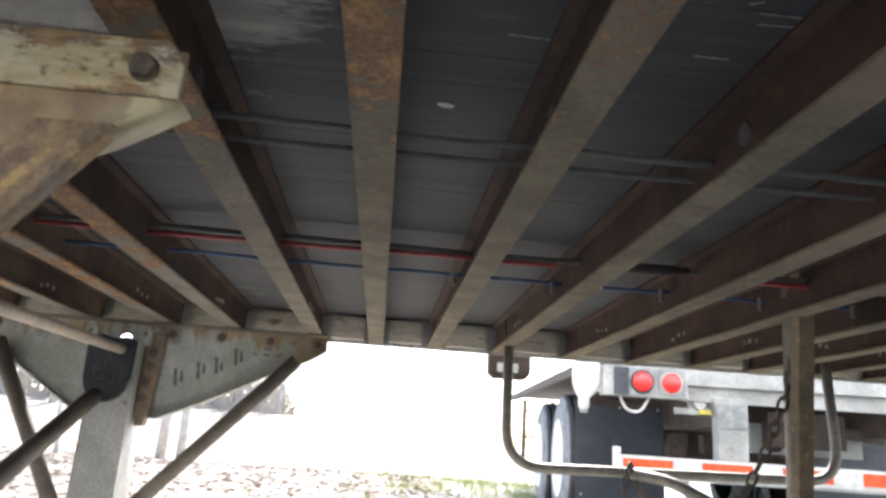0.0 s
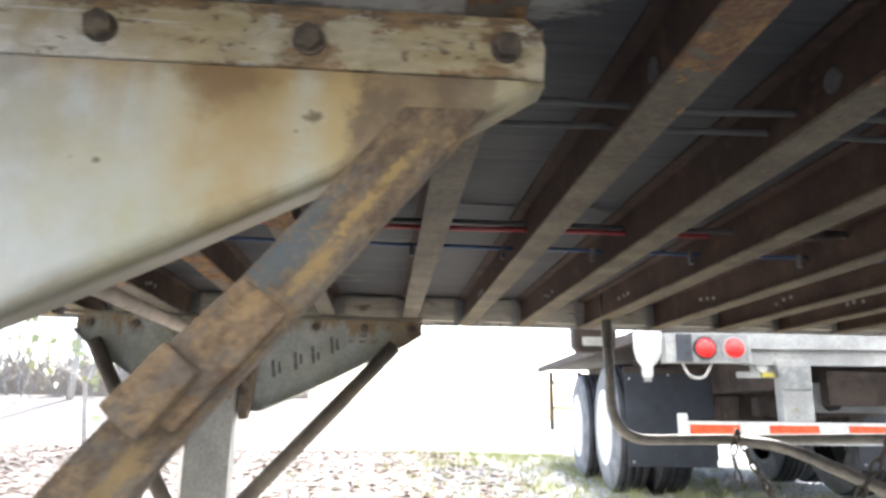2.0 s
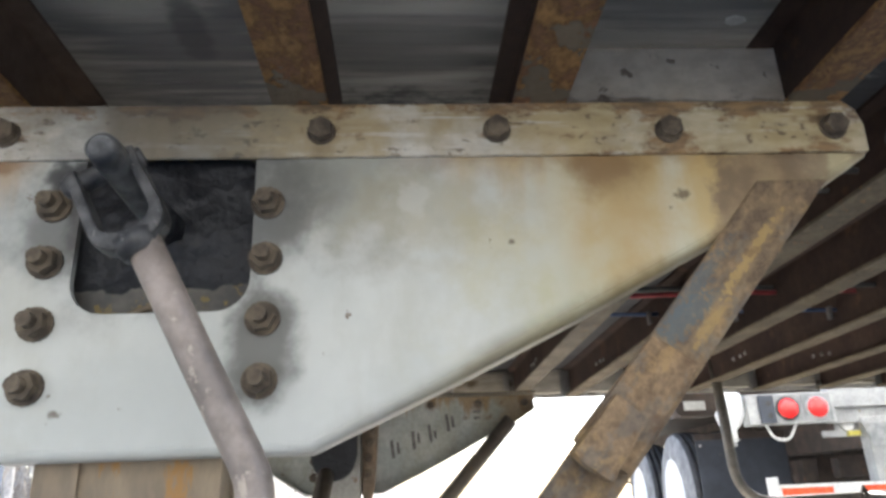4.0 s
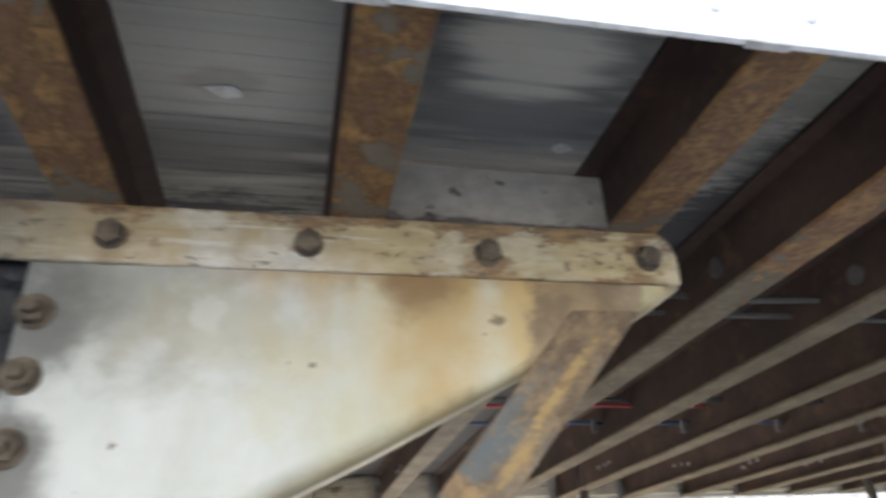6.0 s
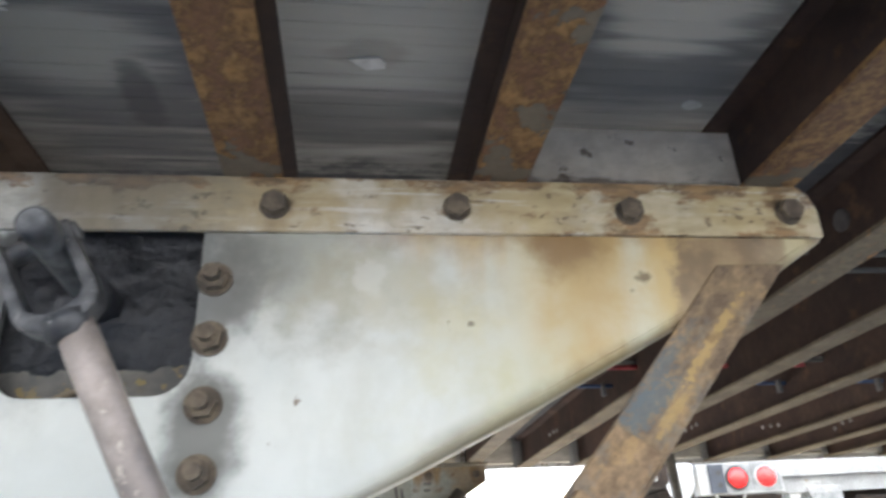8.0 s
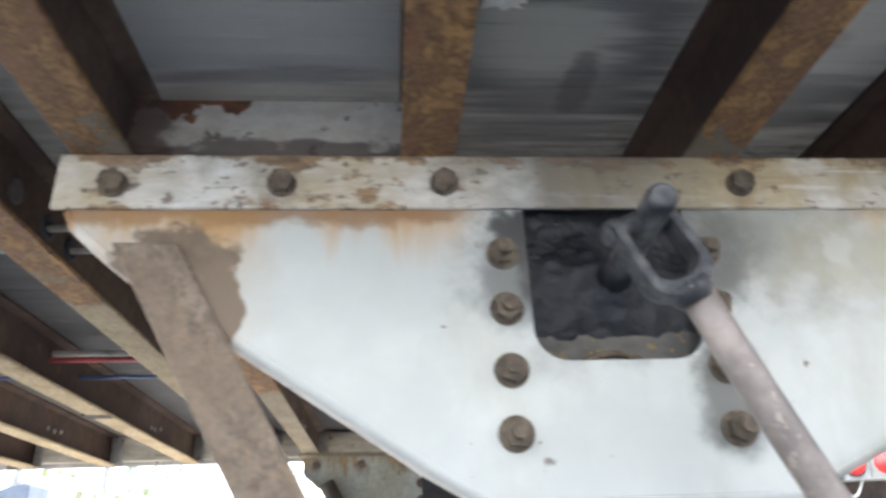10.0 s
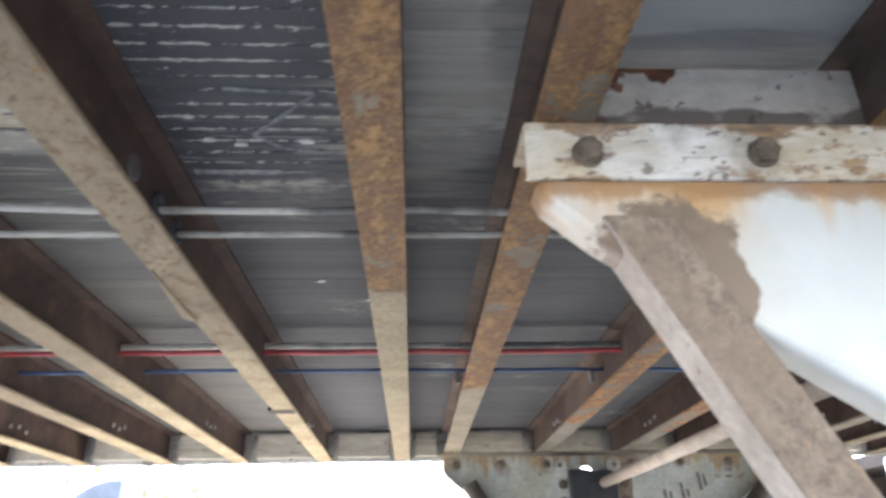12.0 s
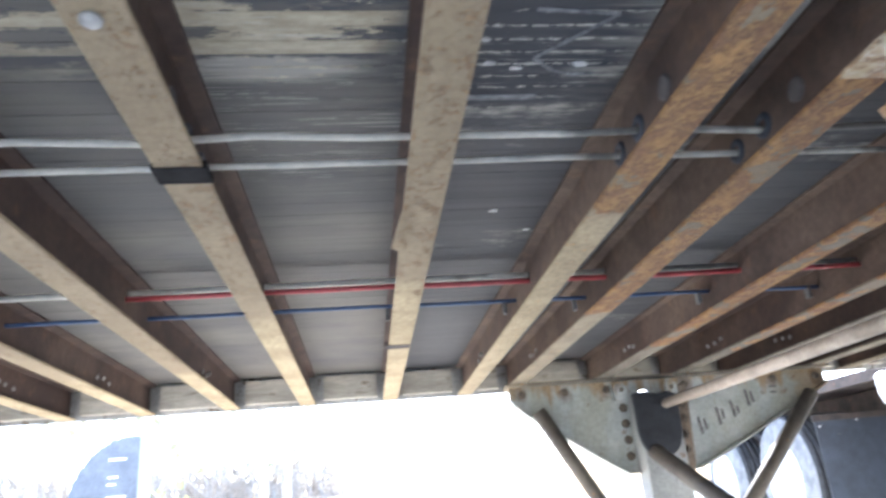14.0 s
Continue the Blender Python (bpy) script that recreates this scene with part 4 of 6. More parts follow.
sweep(bm, [(0.72, 1.47, 0.960), (0.78, 1.47, 0.956), (0.84, 1.47, 0.956), (0.9, 1.47, 0.960)], [0.008, 0.013, 0.013, 0.008], 10)
part("hose_coupling", bm, AXLE, van, "dark hose coupling")
# rubber grommets where the lines pass the webs, pale plugs beside them
bm = bmesh.new()
ring = [(-0.008, 0.009), (-0.008, 0.0155), (-0.006, 0.0175), (0.006, 0.0175), (0.008, 0.0155), (0.008, 0.009)]
spin = [[bm.verts.new((u, r * math.cos(k * math.tau / 14), r * math.sin(k * math.tau / 14))) for u, r in ring] for k in range(14)]
for k in range(14):
    for i in range(6):
        bm.faces.new((spin[k][i], spin[k][(i + 1) % 6], spin[(k + 1) % 14][(i + 1) % 6], spin[(k + 1) % 14][i])).smooth = True
bmesh.ops.recalc_face_normals(bm, faces=bm.faces[:])
grommet = part("grommet", bm, FLAP, first_beam, "black rubber grommet")
grommet.matrix_basis = pose(BW / 2, 0.854, 0.946)
bm = bmesh.new()
sweep(bm, [(-0.0075, 0, 0), (-0.0065, 0, 0), (0.0065, 0, 0), (0.0075, 0, 0)], [0.012, 0.0155, 0.0155, 0.012], 14)
plug = part("web_plug", bm, PLUG, first_beam, "dull grey round plug in the web")
plug.matrix_basis = pose(BW / 2, 0.770, 0.950)
for b in beams[1:]:
    x = b.matrix_basis.translation.x
    if -2.4 < x < 0.1:
        again(grommet, b, pose(BW / 2, 0.854 + 0.004 * x, 0.946))
    if -2.4 < x < 1.8:
        again(plug, b, pose(BW / 2, 0.770 + random.uniform(-0.008, 0.008), 0.950))
    if -2.4 < x < 0.1:
        again(grommet, b, pose(BW / 2, 0.921 + 0.002 * x, 0.946))

# ---- landing gear ----
OUTLINE = [(-0.768, 0.573), (-0.511, 0.573), (-0.380, 0.631), (-0.277, 0.680), (-0.128, 0.756), (-0.028, 0.802), (0.004, 0.8215), (0.036, 0.842), (0.034, 0.892), (-1.150, 0.892), (-1.150, 0.842), (-1.142, 0.826), (-1.100, 0.790), (-0.985, 0.713), (-0.825, 0.606)]


def lip(bm, line, y0, y1):
    """A strip folded along the lower edge of a plate."""
    pts = [Vector(p) for p in line]
    inward = []
    for i in range(len(pts)):
        way = (pts[min(i + 1, len(pts) - 1)] - pts[max(i - 1, 0)]).normalized()
        inward.append(pts[i] + Vector((-way.y, way.x)) * 0.006)
    rings = [[bm.verts.new(p) for p in ((a.x, y0, a.y), (a.x, y1, a.y), (c.x, y1, c.y), (c.x, y0, c.y))] for a, c in zip(pts, inward)]
    for p, q in zip(rings, rings[1:]):
        for i in range(4):
            bm.faces.new((p[i], p[(i + 1) % 4], q[(i + 1) % 4], q[i]))
    bm.faces.new(rings[0]), bm.faces.new(rings[-1])
    bmesh.ops.recalc_face_normals(bm, faces=bm.faces[:])


def fold(bm, line, y0, y1, r=0.009, t=0.005):
    """A rounded fold along the lower edge of a plate whose face is at y0, turned back to y1."""
    pts = [Vector(p) for p in line]
    section = [(r * (1 - math.sin(a)), y0 + r * (1 - math.cos(a))) for a in [k * math.pi / 12 for k in range(7)]] + [(0, y1), (t, y1)]
    section += [(t + (r - t) * (1 - math.sin(a)), y0 + t + (r - t) * (1 - math.cos(a))) for a in [k * math.pi / 12 for k in range(6, -1, -1)]]
    rings = []
    for i, p in enumerate(pts):
        way = (pts[min(i + 1, len(pts) - 1)] - pts[max(i - 1, 0)]).normalized()
        n = Vector((-way.y, way.x))
        rings.append([bm.verts.new((p.x + n.x * d, y, p.y + n.y * d)) for d, y in section])
    for p, q in zip(rings, rings[1:]):
        for i in range(len(section)):
            f = bm.faces.new((p[i], p[(i + 1) % len(section)], q[(i + 1) % len(section)], q[i]))
            f.smooth = i < 7
    bm.faces.new(rings[0]), bm.faces.new(rings[-1])
    bmesh.ops.recalc_face_normals(bm, faces=bm.faces[:])


def inset(outline, r):
    """The same plate outline with its lower edge drawn in by r."""
    out = list(outline)
    order = list(range(10, 15)) + list(range(0, 8))
    for k, i in enumerate(order):
        a, b = Vector(outline[order[max(k - 1, 0)]]), Vector(outline[order[min(k + 1, 12)]])
        way = (b - a).normalized()
        out[i] = (outline[i][0] - way.y * r, outline[i][1] + way.x * r)
    return out


def gear_plate(y, s, opening):
    """Folded plate: face at y, lips turned to the inside (s = +1 towards +y)."""
    outline, foot = (inset(OUTLINE, 0.009), 0.582) if opening else (OUTLINE, 0.573)
    bm = bmesh.new()
    if opening:
        x0, x1, z0, r = -0.724, -0.568, 0.695, 0.030
        arc = [(math.sin(k * math.pi / 12), math.cos(k * math.pi / 12)) for k in range(7)]
        bend_l = [(x0 + r - r * u, z0 + r - r * v) for u, v in arc]
        bend_r = [(x1 - r + r * u, z0 + r - r * v) for u, v in arc]
        ring_l = outline[9:] + [outline[0], (x0 + r, foot)] + bend_l + [(x0, 0.892)]
        ring_r = [(x1, 0.892)] + bend_r[::-1] + [(x1 - r, foot)] + outline[1:9]
        ring_m = [(x0 + r, foot), (x1 - r, foot), (x1 - r, z0), (x0 + r, z0)]
        for ring in (ring_l, ring_m, ring_r):
            prism(bm, ring, y, y + s * 0.008)
    else:
        hx, hz, hr = -0.665, 0.834, 0.024
        arc = [(hr * math.sin(a), hr * math.cos(a)) for a in [k * math.pi / 12 for k in range(7)]]
        prism(bm, [(hx, foot)] + outline[1:9] + [(hx, 0.892)] + [(hx + u, hz + v) for u, v in arc] + [(hx, hz)], y, y + s * 0.008)
        prism(bm, [(hx, hz)] + [(hx - u, hz + v) for u, v in arc[::-1]] + [(hx, 0.892)] + outline[9:] + [outline[0], (hx, foot)], y, y + s * 0.008)
    return bm


near_plate = part("gear_plate", gear_plate(0.606, 1, True), PLATE, van, "white landing gear plate with rust stains and black grease")
bm = bmesh.new()
low = OUTLINE[10:] + OUTLINE[:8]
fold(bm, low, 0.606, 0.642)
part("plate_lip", bm, PLATE, near_plate)
bm = bmesh.new()
prism(bm, [(-1.158, 0.843), (0.033, 0.842), (0.0345, 0.872), (0.029, 0.889), (0.018, 0.8995), (-1.158, 0.8995)], 0.600, 0.6058)
box(bm, -1.158, 0.020, 0.606, 0.665, 0.893, 0.8993)
near_angle = part("mounting_angle", bm, FLAKED, van, "flaking white mounting angle with rusty bolts", 0.0018)
bolt_ob = None
for x in BOLT_X:
    if bolt_ob is None:
        bolt_ob = part("bolt", hexbolt(), BOLT, near_angle, "", 0.001)
        bolt_ob.location = (x, 0.600, 0.868)
    else:
        again(bolt_ob, near_angle, pose(x, 0.600, 0.868 + random.uniform(-0.002, 0.002), 0, random.uniform(0, 60), 0))
nut_ob = None
for x in (-0.747, -0.555):
    for z in (0.797, 0.743, 0.687, 0.633):
        if nut_ob is None:
            nut_ob = part("nut", hexbolt(0.0125, 0.010, 0.0155, True), BOLT, near_plate)
            nut_ob.location = (x, 0.606, z)
        else:
            again(nut_ob, near_plate, pose(x, 0.606, z, 0, random.uniform(0, 60), 0))

# far plate and its bolts
far_plate = part("gear_plate", gear_plate(2.558, 1, False), FAR_PLATE, van, "dull grey landing gear plate with faded stencilling")
bm = bmesh.new()
lip(bm, low, 2.530, 2.5578)
part("plate_lip", bm, FAR_PLATE, far_plate)
bm = bmesh.new()
box(bm, -1.165, 0.034, 2.505, 2.567, 0.8925, 0.8992)
part("mounting_angle", bm, FLANGE, van, "rusty mounting angle", 0.0015)
for x in BOLT_X:
    again(bolt_ob, far_plate, pose(x, 2.558, 0.866, 0, random.uniform(0, 60), 0))
for x in (-0.747, -0.555):
    for z in (0.797, 0.743, 0.687, 0.633):
        again(nut_ob, far_plate, pose(x, 2.558, z))
# worn stencil marks
for x, z, w, h, a in ((-0.476, 0.718, 0.011, 0.060, 0.12), (-0.456, 0.722, 0.009, 0.040, 0.12), (-0.402, 0.746, 0.012, 0.062, 0.1), (-0.384, 0.754, 0.009, 0.036, 0.1), (-0.343, 0.768, 0.011, 0.060, 0.12), (-0.325, 0.764, 0.009, 0.028, 0.12), (-0.280, 0.803, 0.011, 0.060, 0.12), (-0.261, 0.806, 0.010, 0.040, 0.12), (-0.173, 0.838, 0.028, 0.008, 0), (-0.173, 0.817, 0.022, 0.008, 0)):
    c, s = math.cos(a), math.sin(a)
    bm = bmesh.new()
    prism(bm, [(x + c * u * w / 2 - s * v * h / 2, z + s * u * w / 2 + c * v * h / 2) for u, v in ((-1, -1), (1, -1), (1, 1), (-1, 1))], 2.5568, 2.5579)
    part("stencil_bar", bm, INK, far_plate)


def leg(y0, y1, material, label, top=0.88):
    bm = bmesh.new()
    box(bm, -0.728, -0.585, y0, y1, 0.20, top)
    ob = part("leg", bm, material, van, label, 0.012)
    bm = bmesh.new()
    box(bm, -0.722, -0.603, y0 + 0.013, y1 - 0.013, 0.03, 0.205)
    part("inner_leg", bm, material, ob, soft=0.01)
    bm = bmesh.new()
    box(bm, -0.79, -0.535, y0 - 0.06, y1 + 0.06, 0.004, 0.03)
    part("foot", bm, AXLE, ob, "rusty steel sand shoe", 0.006)
    return ob


near_leg = leg(0.665, 0.80, LEG_NEAR, "tan rust-stained landing leg")
far_leg = leg(2.468, 2.5565, LEG, "grey landing leg", 0.828)
# gear housings
bm = bmesh.new()
box(bm, -0.760, -0.560, 0.6265, 0.664, 0.600, 0.885)
part("gear_housing", bm, HOUSING, near_leg, "grey-brown housing smeared with black grease", 0.012)
bm = bmesh.new()
box(bm, -0.742, -0.588, 0.630, 0.672, 0.529, 0.598)
box(bm, -0.7395, -0.704, 0.626, 0.6298, 0.532, 0.596)
part("housing_foot", bm, LEG_NEAR, near_leg, "", 0.010)
bm = bmesh.new()
prism(bm, [(-0.748, 0.832), (-0.746, 0.70)] + [(-0.670 - 0.073 * math.cos(k), 0.69 - 0.075 * math.sin(k)) for k in [0.2 + j * 0.274 for j in range(11)]] + [(-0.592, 0.70), (-0.590, 0.820), (-0.62, 0.834), (-0.66, 0.826), (-0.70, 0.836)], 2.448, 2.4675)
part("gear_housing", bm, GREASE, far_leg, "black greasy gear housing", 0.006)
bm = bmesh.new()
prism(bm, [(-0.579, 0.862), (-0.523, 0.862), (-0.522, 0.80), (-0.536, 0.60), (-0.549, 0.548), (-0.575, 0.545), (-0.581, 0.60)], 2.515, 2.5565)
side_bracket = part("side_bracket", bm, BRACE_L, van, "rust-brown side bracket with a row of nuts", 0.004)
for k in range(4):
    again(nut_ob, side_bracket, pose(-0.550 - 0.004 * k, 2.5145, 0.795 - 0.052 * k))
for x in (-0.765, -0.582):
    bm = bmesh.new()
    prism(bm, [(x - 0.022, 0.815), (x + 0.022, 0.815), (x + 0.022, 0.862), (x + 0.010, 0.876), (x - 0.014, 0.876), (x - 0.022, 0.862)], 2.500, 2.512)
    box(bm, x - 0.018, x + 0.018, 2.512, 2.5575, 0.820, 0.830)
    lug = part("lifting_lug", bm, FAR_PLATE, van, "pale bent lug with a hole", 0.002)
    bm = bmesh.new()
    sweep(bm, [(x, 2.499, 0.853), (x, 2.4955, 0.853)], 0.0075, 10)
    part("lug_pin", bm, BOLT, lug)
# data plate
bm = bmesh.new()
box(bm, -0.700, -0.620, 0.6612, 0.6642, 0.449, 0.523)
data_plate = part("data_plate", bm, LABEL, van, "faded white data plate with illegible lines", 0.001)
PRINT = surface("pale_print", (0.40, 0.415, 0.40), (0.52, 0.53, 0.515), 60, 0.7)
for k in range(8):
    bm = bmesh.new()
    box(bm, -0.692, -0.630 - 0.006 * (k % 3), 0.6606, 0.6611, 0.458 + 0.0074 * k, 0.4598 + 0.0074 * k)
    part("print_line", bm, PRINT, data_plate, "grey bar of print")


def angle_brace(a, b, width, material, label, fold=0.026, head=None):
    """An angle-iron brace from a to b: a flat leg that faces -y and a lip turned inward along its lower edge."""
    a, b = Vector(a), Vector(b)
    way = (b - a).normalized()
    across = way.cross(Vector((0, 1, 0))).normalized()
    if across.z > 0:
        across = -across
    face = across.cross(way).normalized()
    if face.y > 0:
        face = -face
    turn = Matrix((across, -face, way)).transposed().to_4x4()
    bm = bmesh.new()
    h, t, n = width / 2, 0.007, (b - a).length
    prism(bm, [(-h, 0), (h, 0), (h, fold), (h - t, fold), (h - t, t), (-h, t)], 0, n, "z")
    bmesh.ops.transform(bm, matrix=Matrix.Translation(a) @ turn, verts=bm.verts[:])
    bmesh.ops.recalc_face_normals(bm, faces=bm.faces[:])
    if head:
        cut = bmesh.ops.bisect_plane(bm, geom=bm.verts[:] + bm.edges[:] + bm.faces[:], plane_co=(0, 0, head), plane_no=(0, 0, 1), clear_outer=True)
        bmesh.ops.holes_fill(bm, edges=[e for e in cut["geom_cut"] if isinstance(e, bmesh.types.BMEdge)])
    # side faces take the second material, which can carry painted sidelight
    for f in bm.faces:
        f.normal_update()
        if abs(f.normal.y) < 0.4 and abs(f.normal.x) > 0.3:
            f.material_index = 1
    return part("brace", bm, material, van, label, 0.0022)


front_brace = angle_brace((0.012, 0.5965, 0.888), (-0.533, 0.632, 0.24), 0.053, (BRACE_R, BRACE_R), "scraped diagonal brace, blue paint under rust", head=0.812)
bm = bmesh.new()
loop = ((-0.210, 0.664, 0.6055), (-0.171, 0.637, 0.6055), (-0.250, 0.545, 0.598), (-0.291, 0.576, 0.598))
v = [bm.verts.new((x, y, z)) for x, z, y in loop] + [bm.verts.new((x, 0.6165, z)) for x, z, y in loop]
for f in ((0, 3, 2, 1), (4, 5, 6, 7), (0, 1, 5, 4), (1, 2, 6, 5), (2, 3, 7, 6), (3, 0, 4, 7)):
    bm.faces.new([v[i] for i in f])
bmesh.ops.recalc_face_normals(bm, faces=bm.faces[:])
part("brace_sleeve", bm, BRACE_T, front_brace, "tan rusted sleeve over the brace", 0.003)
bm = bmesh.new()
prism(bm, [(-0.256, 0.611), (-0.276, 0.588), (-0.298, 0.564), (-0.290, 0.555), (-0.268, 0.539), (-0.232, 0.588)], 0.581, 0.604)
part("brace_clamp", bm, BRACE_T, front_brace, "tan rusty plate clamped on the brace", 0.004)
angle_brace((-1.109, 0.595, 0.879), (-0.741, 0.626, 0.22), 0.050, (BRACE_L, BRACE_LIP), "mud-brown diagonal brace, its lip coloured pale as if sidelit", fold=0.048, head=0.808)
for a, b in (((-0.06, 0.80), (-0.60, 0.22)), ((-1.067, 0.80), (-0.742, 0.22))):
    bm = bmesh.new()
    sweep(bm, [(a[0], 2.51, a[1]), (b[0], 2.49, b[1])], 0.026, 8)
    part("brace", bm, DARK_TUBE, van, "dark diagonal tube brace")
for a, b in (((-0.696, 2.462, 0.637), (-0.655, 1.10, 0.062)), ((-0.645, 0.80, 0.56), (-0.690, 1.88, 0.066))):
    bm = bmesh.new()
    sweep(bm, [a, b], 0.027, 12)
    part("cross_brace", bm, DARK_TUBE, van, "dark brown tube brace")
# cross shaft between the two gears
bm = bmesh.new()
sweep(bm, [(-0.635, 0.80, 0.785), (-0.635, 2.452, 0.7905)], 0.0165, 12)
part("cross_shaft", bm, SHAFT, van, "dusty tan cross shaft")

# crank: a fork pinned across the end of the gear shaft, and the bent handle below it
bm = bmesh.new()
sweep(bm, [(-0.645, 0.640, 0.771), (-0.6455, 0.60, 0.773), (-0.6475, 0.472, 0.7805), (-0.648, 0.463, 0.781), (-0.648, 0.461, 0.781)], [0.0125, 0.0125, 0.0125, 0.0115, 0.008], 18)
gear_shaft = part("gear_shaft", bm, PIN, van, "dark greasy gear shaft with a worn end")
bm = bmesh.new()
sweep(bm, [(-0.645, 0.615, 0.7725), (-0.6455, 0.585, 0.774), (-0.646, 0.572, 0.775)], [0.017, 0.016, 0.014], 18)
part("shaft_boss", bm, GREASE, gear_shaft, "greasy round boss")

bm = bmesh.new()
outer = [(-0.0265, 0.062), (-0.0285, 0.020)] + [(-0.0285 * math.cos(k * math.pi / 10), 0.016 - 0.021 * math.sin(k * math.pi / 10)) for k in range(1, 10)] + [(0.0285, 0.020), (0.0265, 0.062)]
inner = [(0.0185, 0.062), (0.0195, 0.024)] + [(0.0195 * math.cos(k * math.pi / 10), 0.022 - 0.013 * math.sin(k * math.pi / 10)) for k in range(1, 10)] + [(-0.0195, 0.024), (-0.0185, 0.062)]
ring = outer + inner
nearer, farther = [[bm.verts.new((u, d, w)) for u, w in ring] for d in (-0.0115, 0.0115)]
n, m = len(ring), len(outer)
for i in range(n):
    bm.faces.new((nearer[i], farther[i], farther[(i + 1) % n], nearer[(i + 1) % n]))
for side in (nearer, farther):
    for i in range(m - 1):
        bm.faces.new((side[i], side[i + 1], side[n - 2 - i], side[n - 1 - i]))
for end in (-1, 1):
    eye = [(0.0130 * math.cos(k * math.tau / 16), 0.064 + 0.0130 * math.sin(k * math.tau / 16)) for k in range(16)]
    prism(bm, eye, end * 0.0182, end * 0.0272, "x")
bmesh.ops.recalc_face_normals(bm, faces=bm.faces[:])
FORK = Matrix(((0.885, 0, -0.466, -0.6265), (0, 1, 0, 0.497), (0.466, 0, 0.885, 0.7185), (0, 0, 0, 1)))
bm2 = bmesh.new()
sweep(bm2, rounded([(-0.6245, 0.497, 0.722), (-0.574, 0.508, 0.622), (-0.527, 0.518, 0.532), (-0.562, 0.476, 0.474), (-0.67, 0.44, 0.447)], 0.05, 6), 0.0135, 16)
crank_handle = part("crank_handle", bm2, CRANK, van, "worn grey steel crank handle, bent at the end")
fork = part("crank_fork", bm, FORK_STEEL, crank_handle, "greasy forged steel fork of the crank", 0.003)
fork.matrix_basis = FORK
bm = bmesh.new()
sweep(bm, [(-0.0325, 0, 0.066), (-0.0315, 0, 0.066), (0.0295, 0, 0.066), (0.0305, 0, 0.066)], [0.006, 0.0082, 0.0082, 0.006], 12)
part("cross_pin", bm, FORK_STEEL, crank_handle, "greasy cross pin").matrix_basis = FORK
bm = bmesh.new()
sweep(bm, [(-0.0002, 0, 0.004), (0.0, 0, -0.004), (0.0, 0.0005, -0.011)], [0.0185, 0.0165, 0.0138], 14)
part("fork_neck", bm, FORK_STEEL, crank_handle, "greasy neck where the fork is welded on").matrix_basis = FORK
# grease thick over the gear case inside the opening
bm = bmesh.new()
nx, nz = 44, 40
sheet = []
for k in range(nz + 1):
    row = []
    for i in range(nx + 1):
        u, v = i / nx, k / nz
        x, z = -0.735 + 0.178 * u, 0.716 + 0.134 * v + 0.010 * noise.noise((u * 4, 1.0, 3.0)) * (1 - v)
        lift = math.exp(-(((x + 0.650) / 0.045) ** 2 + ((z - 0.775) / 0.035) ** 2))
        rough = noise.fractal((x * 30, z * 30, 2.0), 0.7, 2.2, 5) * 0.006
        row.append(bm.verts.new((x, 0.6225 - 0.020 * lift - max(-0.003, rough) * (0.6 + lift) + 0.007 * (1 - min(1, 6 * v)), z)))
    sheet.append(row)
for r0, r1 in zip(sheet, sheet[1:]):
    for i in range(nx):
        bm.faces.new((r0[i], r0[i + 1], r1[i + 1], r1[i])).smooth = True
part("grease", bm, GREASE, near_plate, "thick black grease")
bm = bmesh.new()
sweep(bm, [(-0.650 + 0.052 * math.sin(a), 0.6245, 0.6535 + 0.052 * math.cos(a)) for a in [-1.0 + 0.2 * k for k in range(11)]], 0.0035, 8)
part("case_rim", bm, BOLT, near_leg, "rusty rim of the gear case")

# ---- tyre carrier of bent tube under the far side ----
carrier = thing("tyre_carrier", "empty bent-tube spare tyre carrier hanging below the trailer", "tyre carrier", at=(1.3, 2.6, 0.9))


def under(ob, parent):
    ob.parent = parent
    ob.matrix_parent_inverse = Matrix.Translation(-parent.location)
    return ob


bm = bmesh.new()
sweep(bm, rounded([(0.675, 2.46, 0.998), (0.675, 2.43, 0.494), (1.865, 2.45, 0.512), (1.845, 2.46, 0.998)], 0.13, 7), 0.0175, 12)
under(part("front_loop", bm, TUBE, None, "grey-brown bent tube"), carrier)
bm = bmesh.new()
sweep(bm, rounded([(1.10, 2.44, 0.499), (1.20, 2.32, 0.485), (1.385, 2.0, 0.345), (1.40, 1.96, 0.43), (1.20, 1.58, 0.998)], 0.09, 7), 0.019, 12)
under(part("rear_loop", bm, TUBE, None, "grey-brown bent tube"), carrier)
bm = bmesh.new()
prism(bm, [(-0.020, -0.02), (0.020, -0.02), (0.020, 0.02), (0.011, 0.02), (0.011, -0.01), (-0.011, -0.01), (-0.011, 0.02), (-0.020, 0.02)], 0.0, 0.78, "z")
bmesh.ops.transform(bm, matrix=Matrix.Translation((1.404, 1.955, 0.22)) @ Matrix.Shear("XY", 4, (-0.25, -0.53)), verts=bm.verts[:])
under(part("post", bm, POST, None, "rust-brown slanting steel post", 0.003), carrier)
bm = bmesh.new()
prism(bm, [(0.665, 0.985), (0.668, 0.845), (0.69, 0.825), (0.82, 0.825), (0.84, 0.85), (0.84, 0.985)], 2.85, 2.92)
box(bm, 0.70, 0.80, 2.697, 2.849, 0.94, 0.98)
under(part("lamp_bracket", bm, AXLE, None, "dark bracket with a small marker lamp", 0.006), carrier)
bm = bmesh.new()
box(bm, 0.70, 0.785, 2.840, 2.849, 0.85, 0.885)
under(part("marker_lamp", bm, LABEL, None, "pale marker lamp", 0.006), carrier)


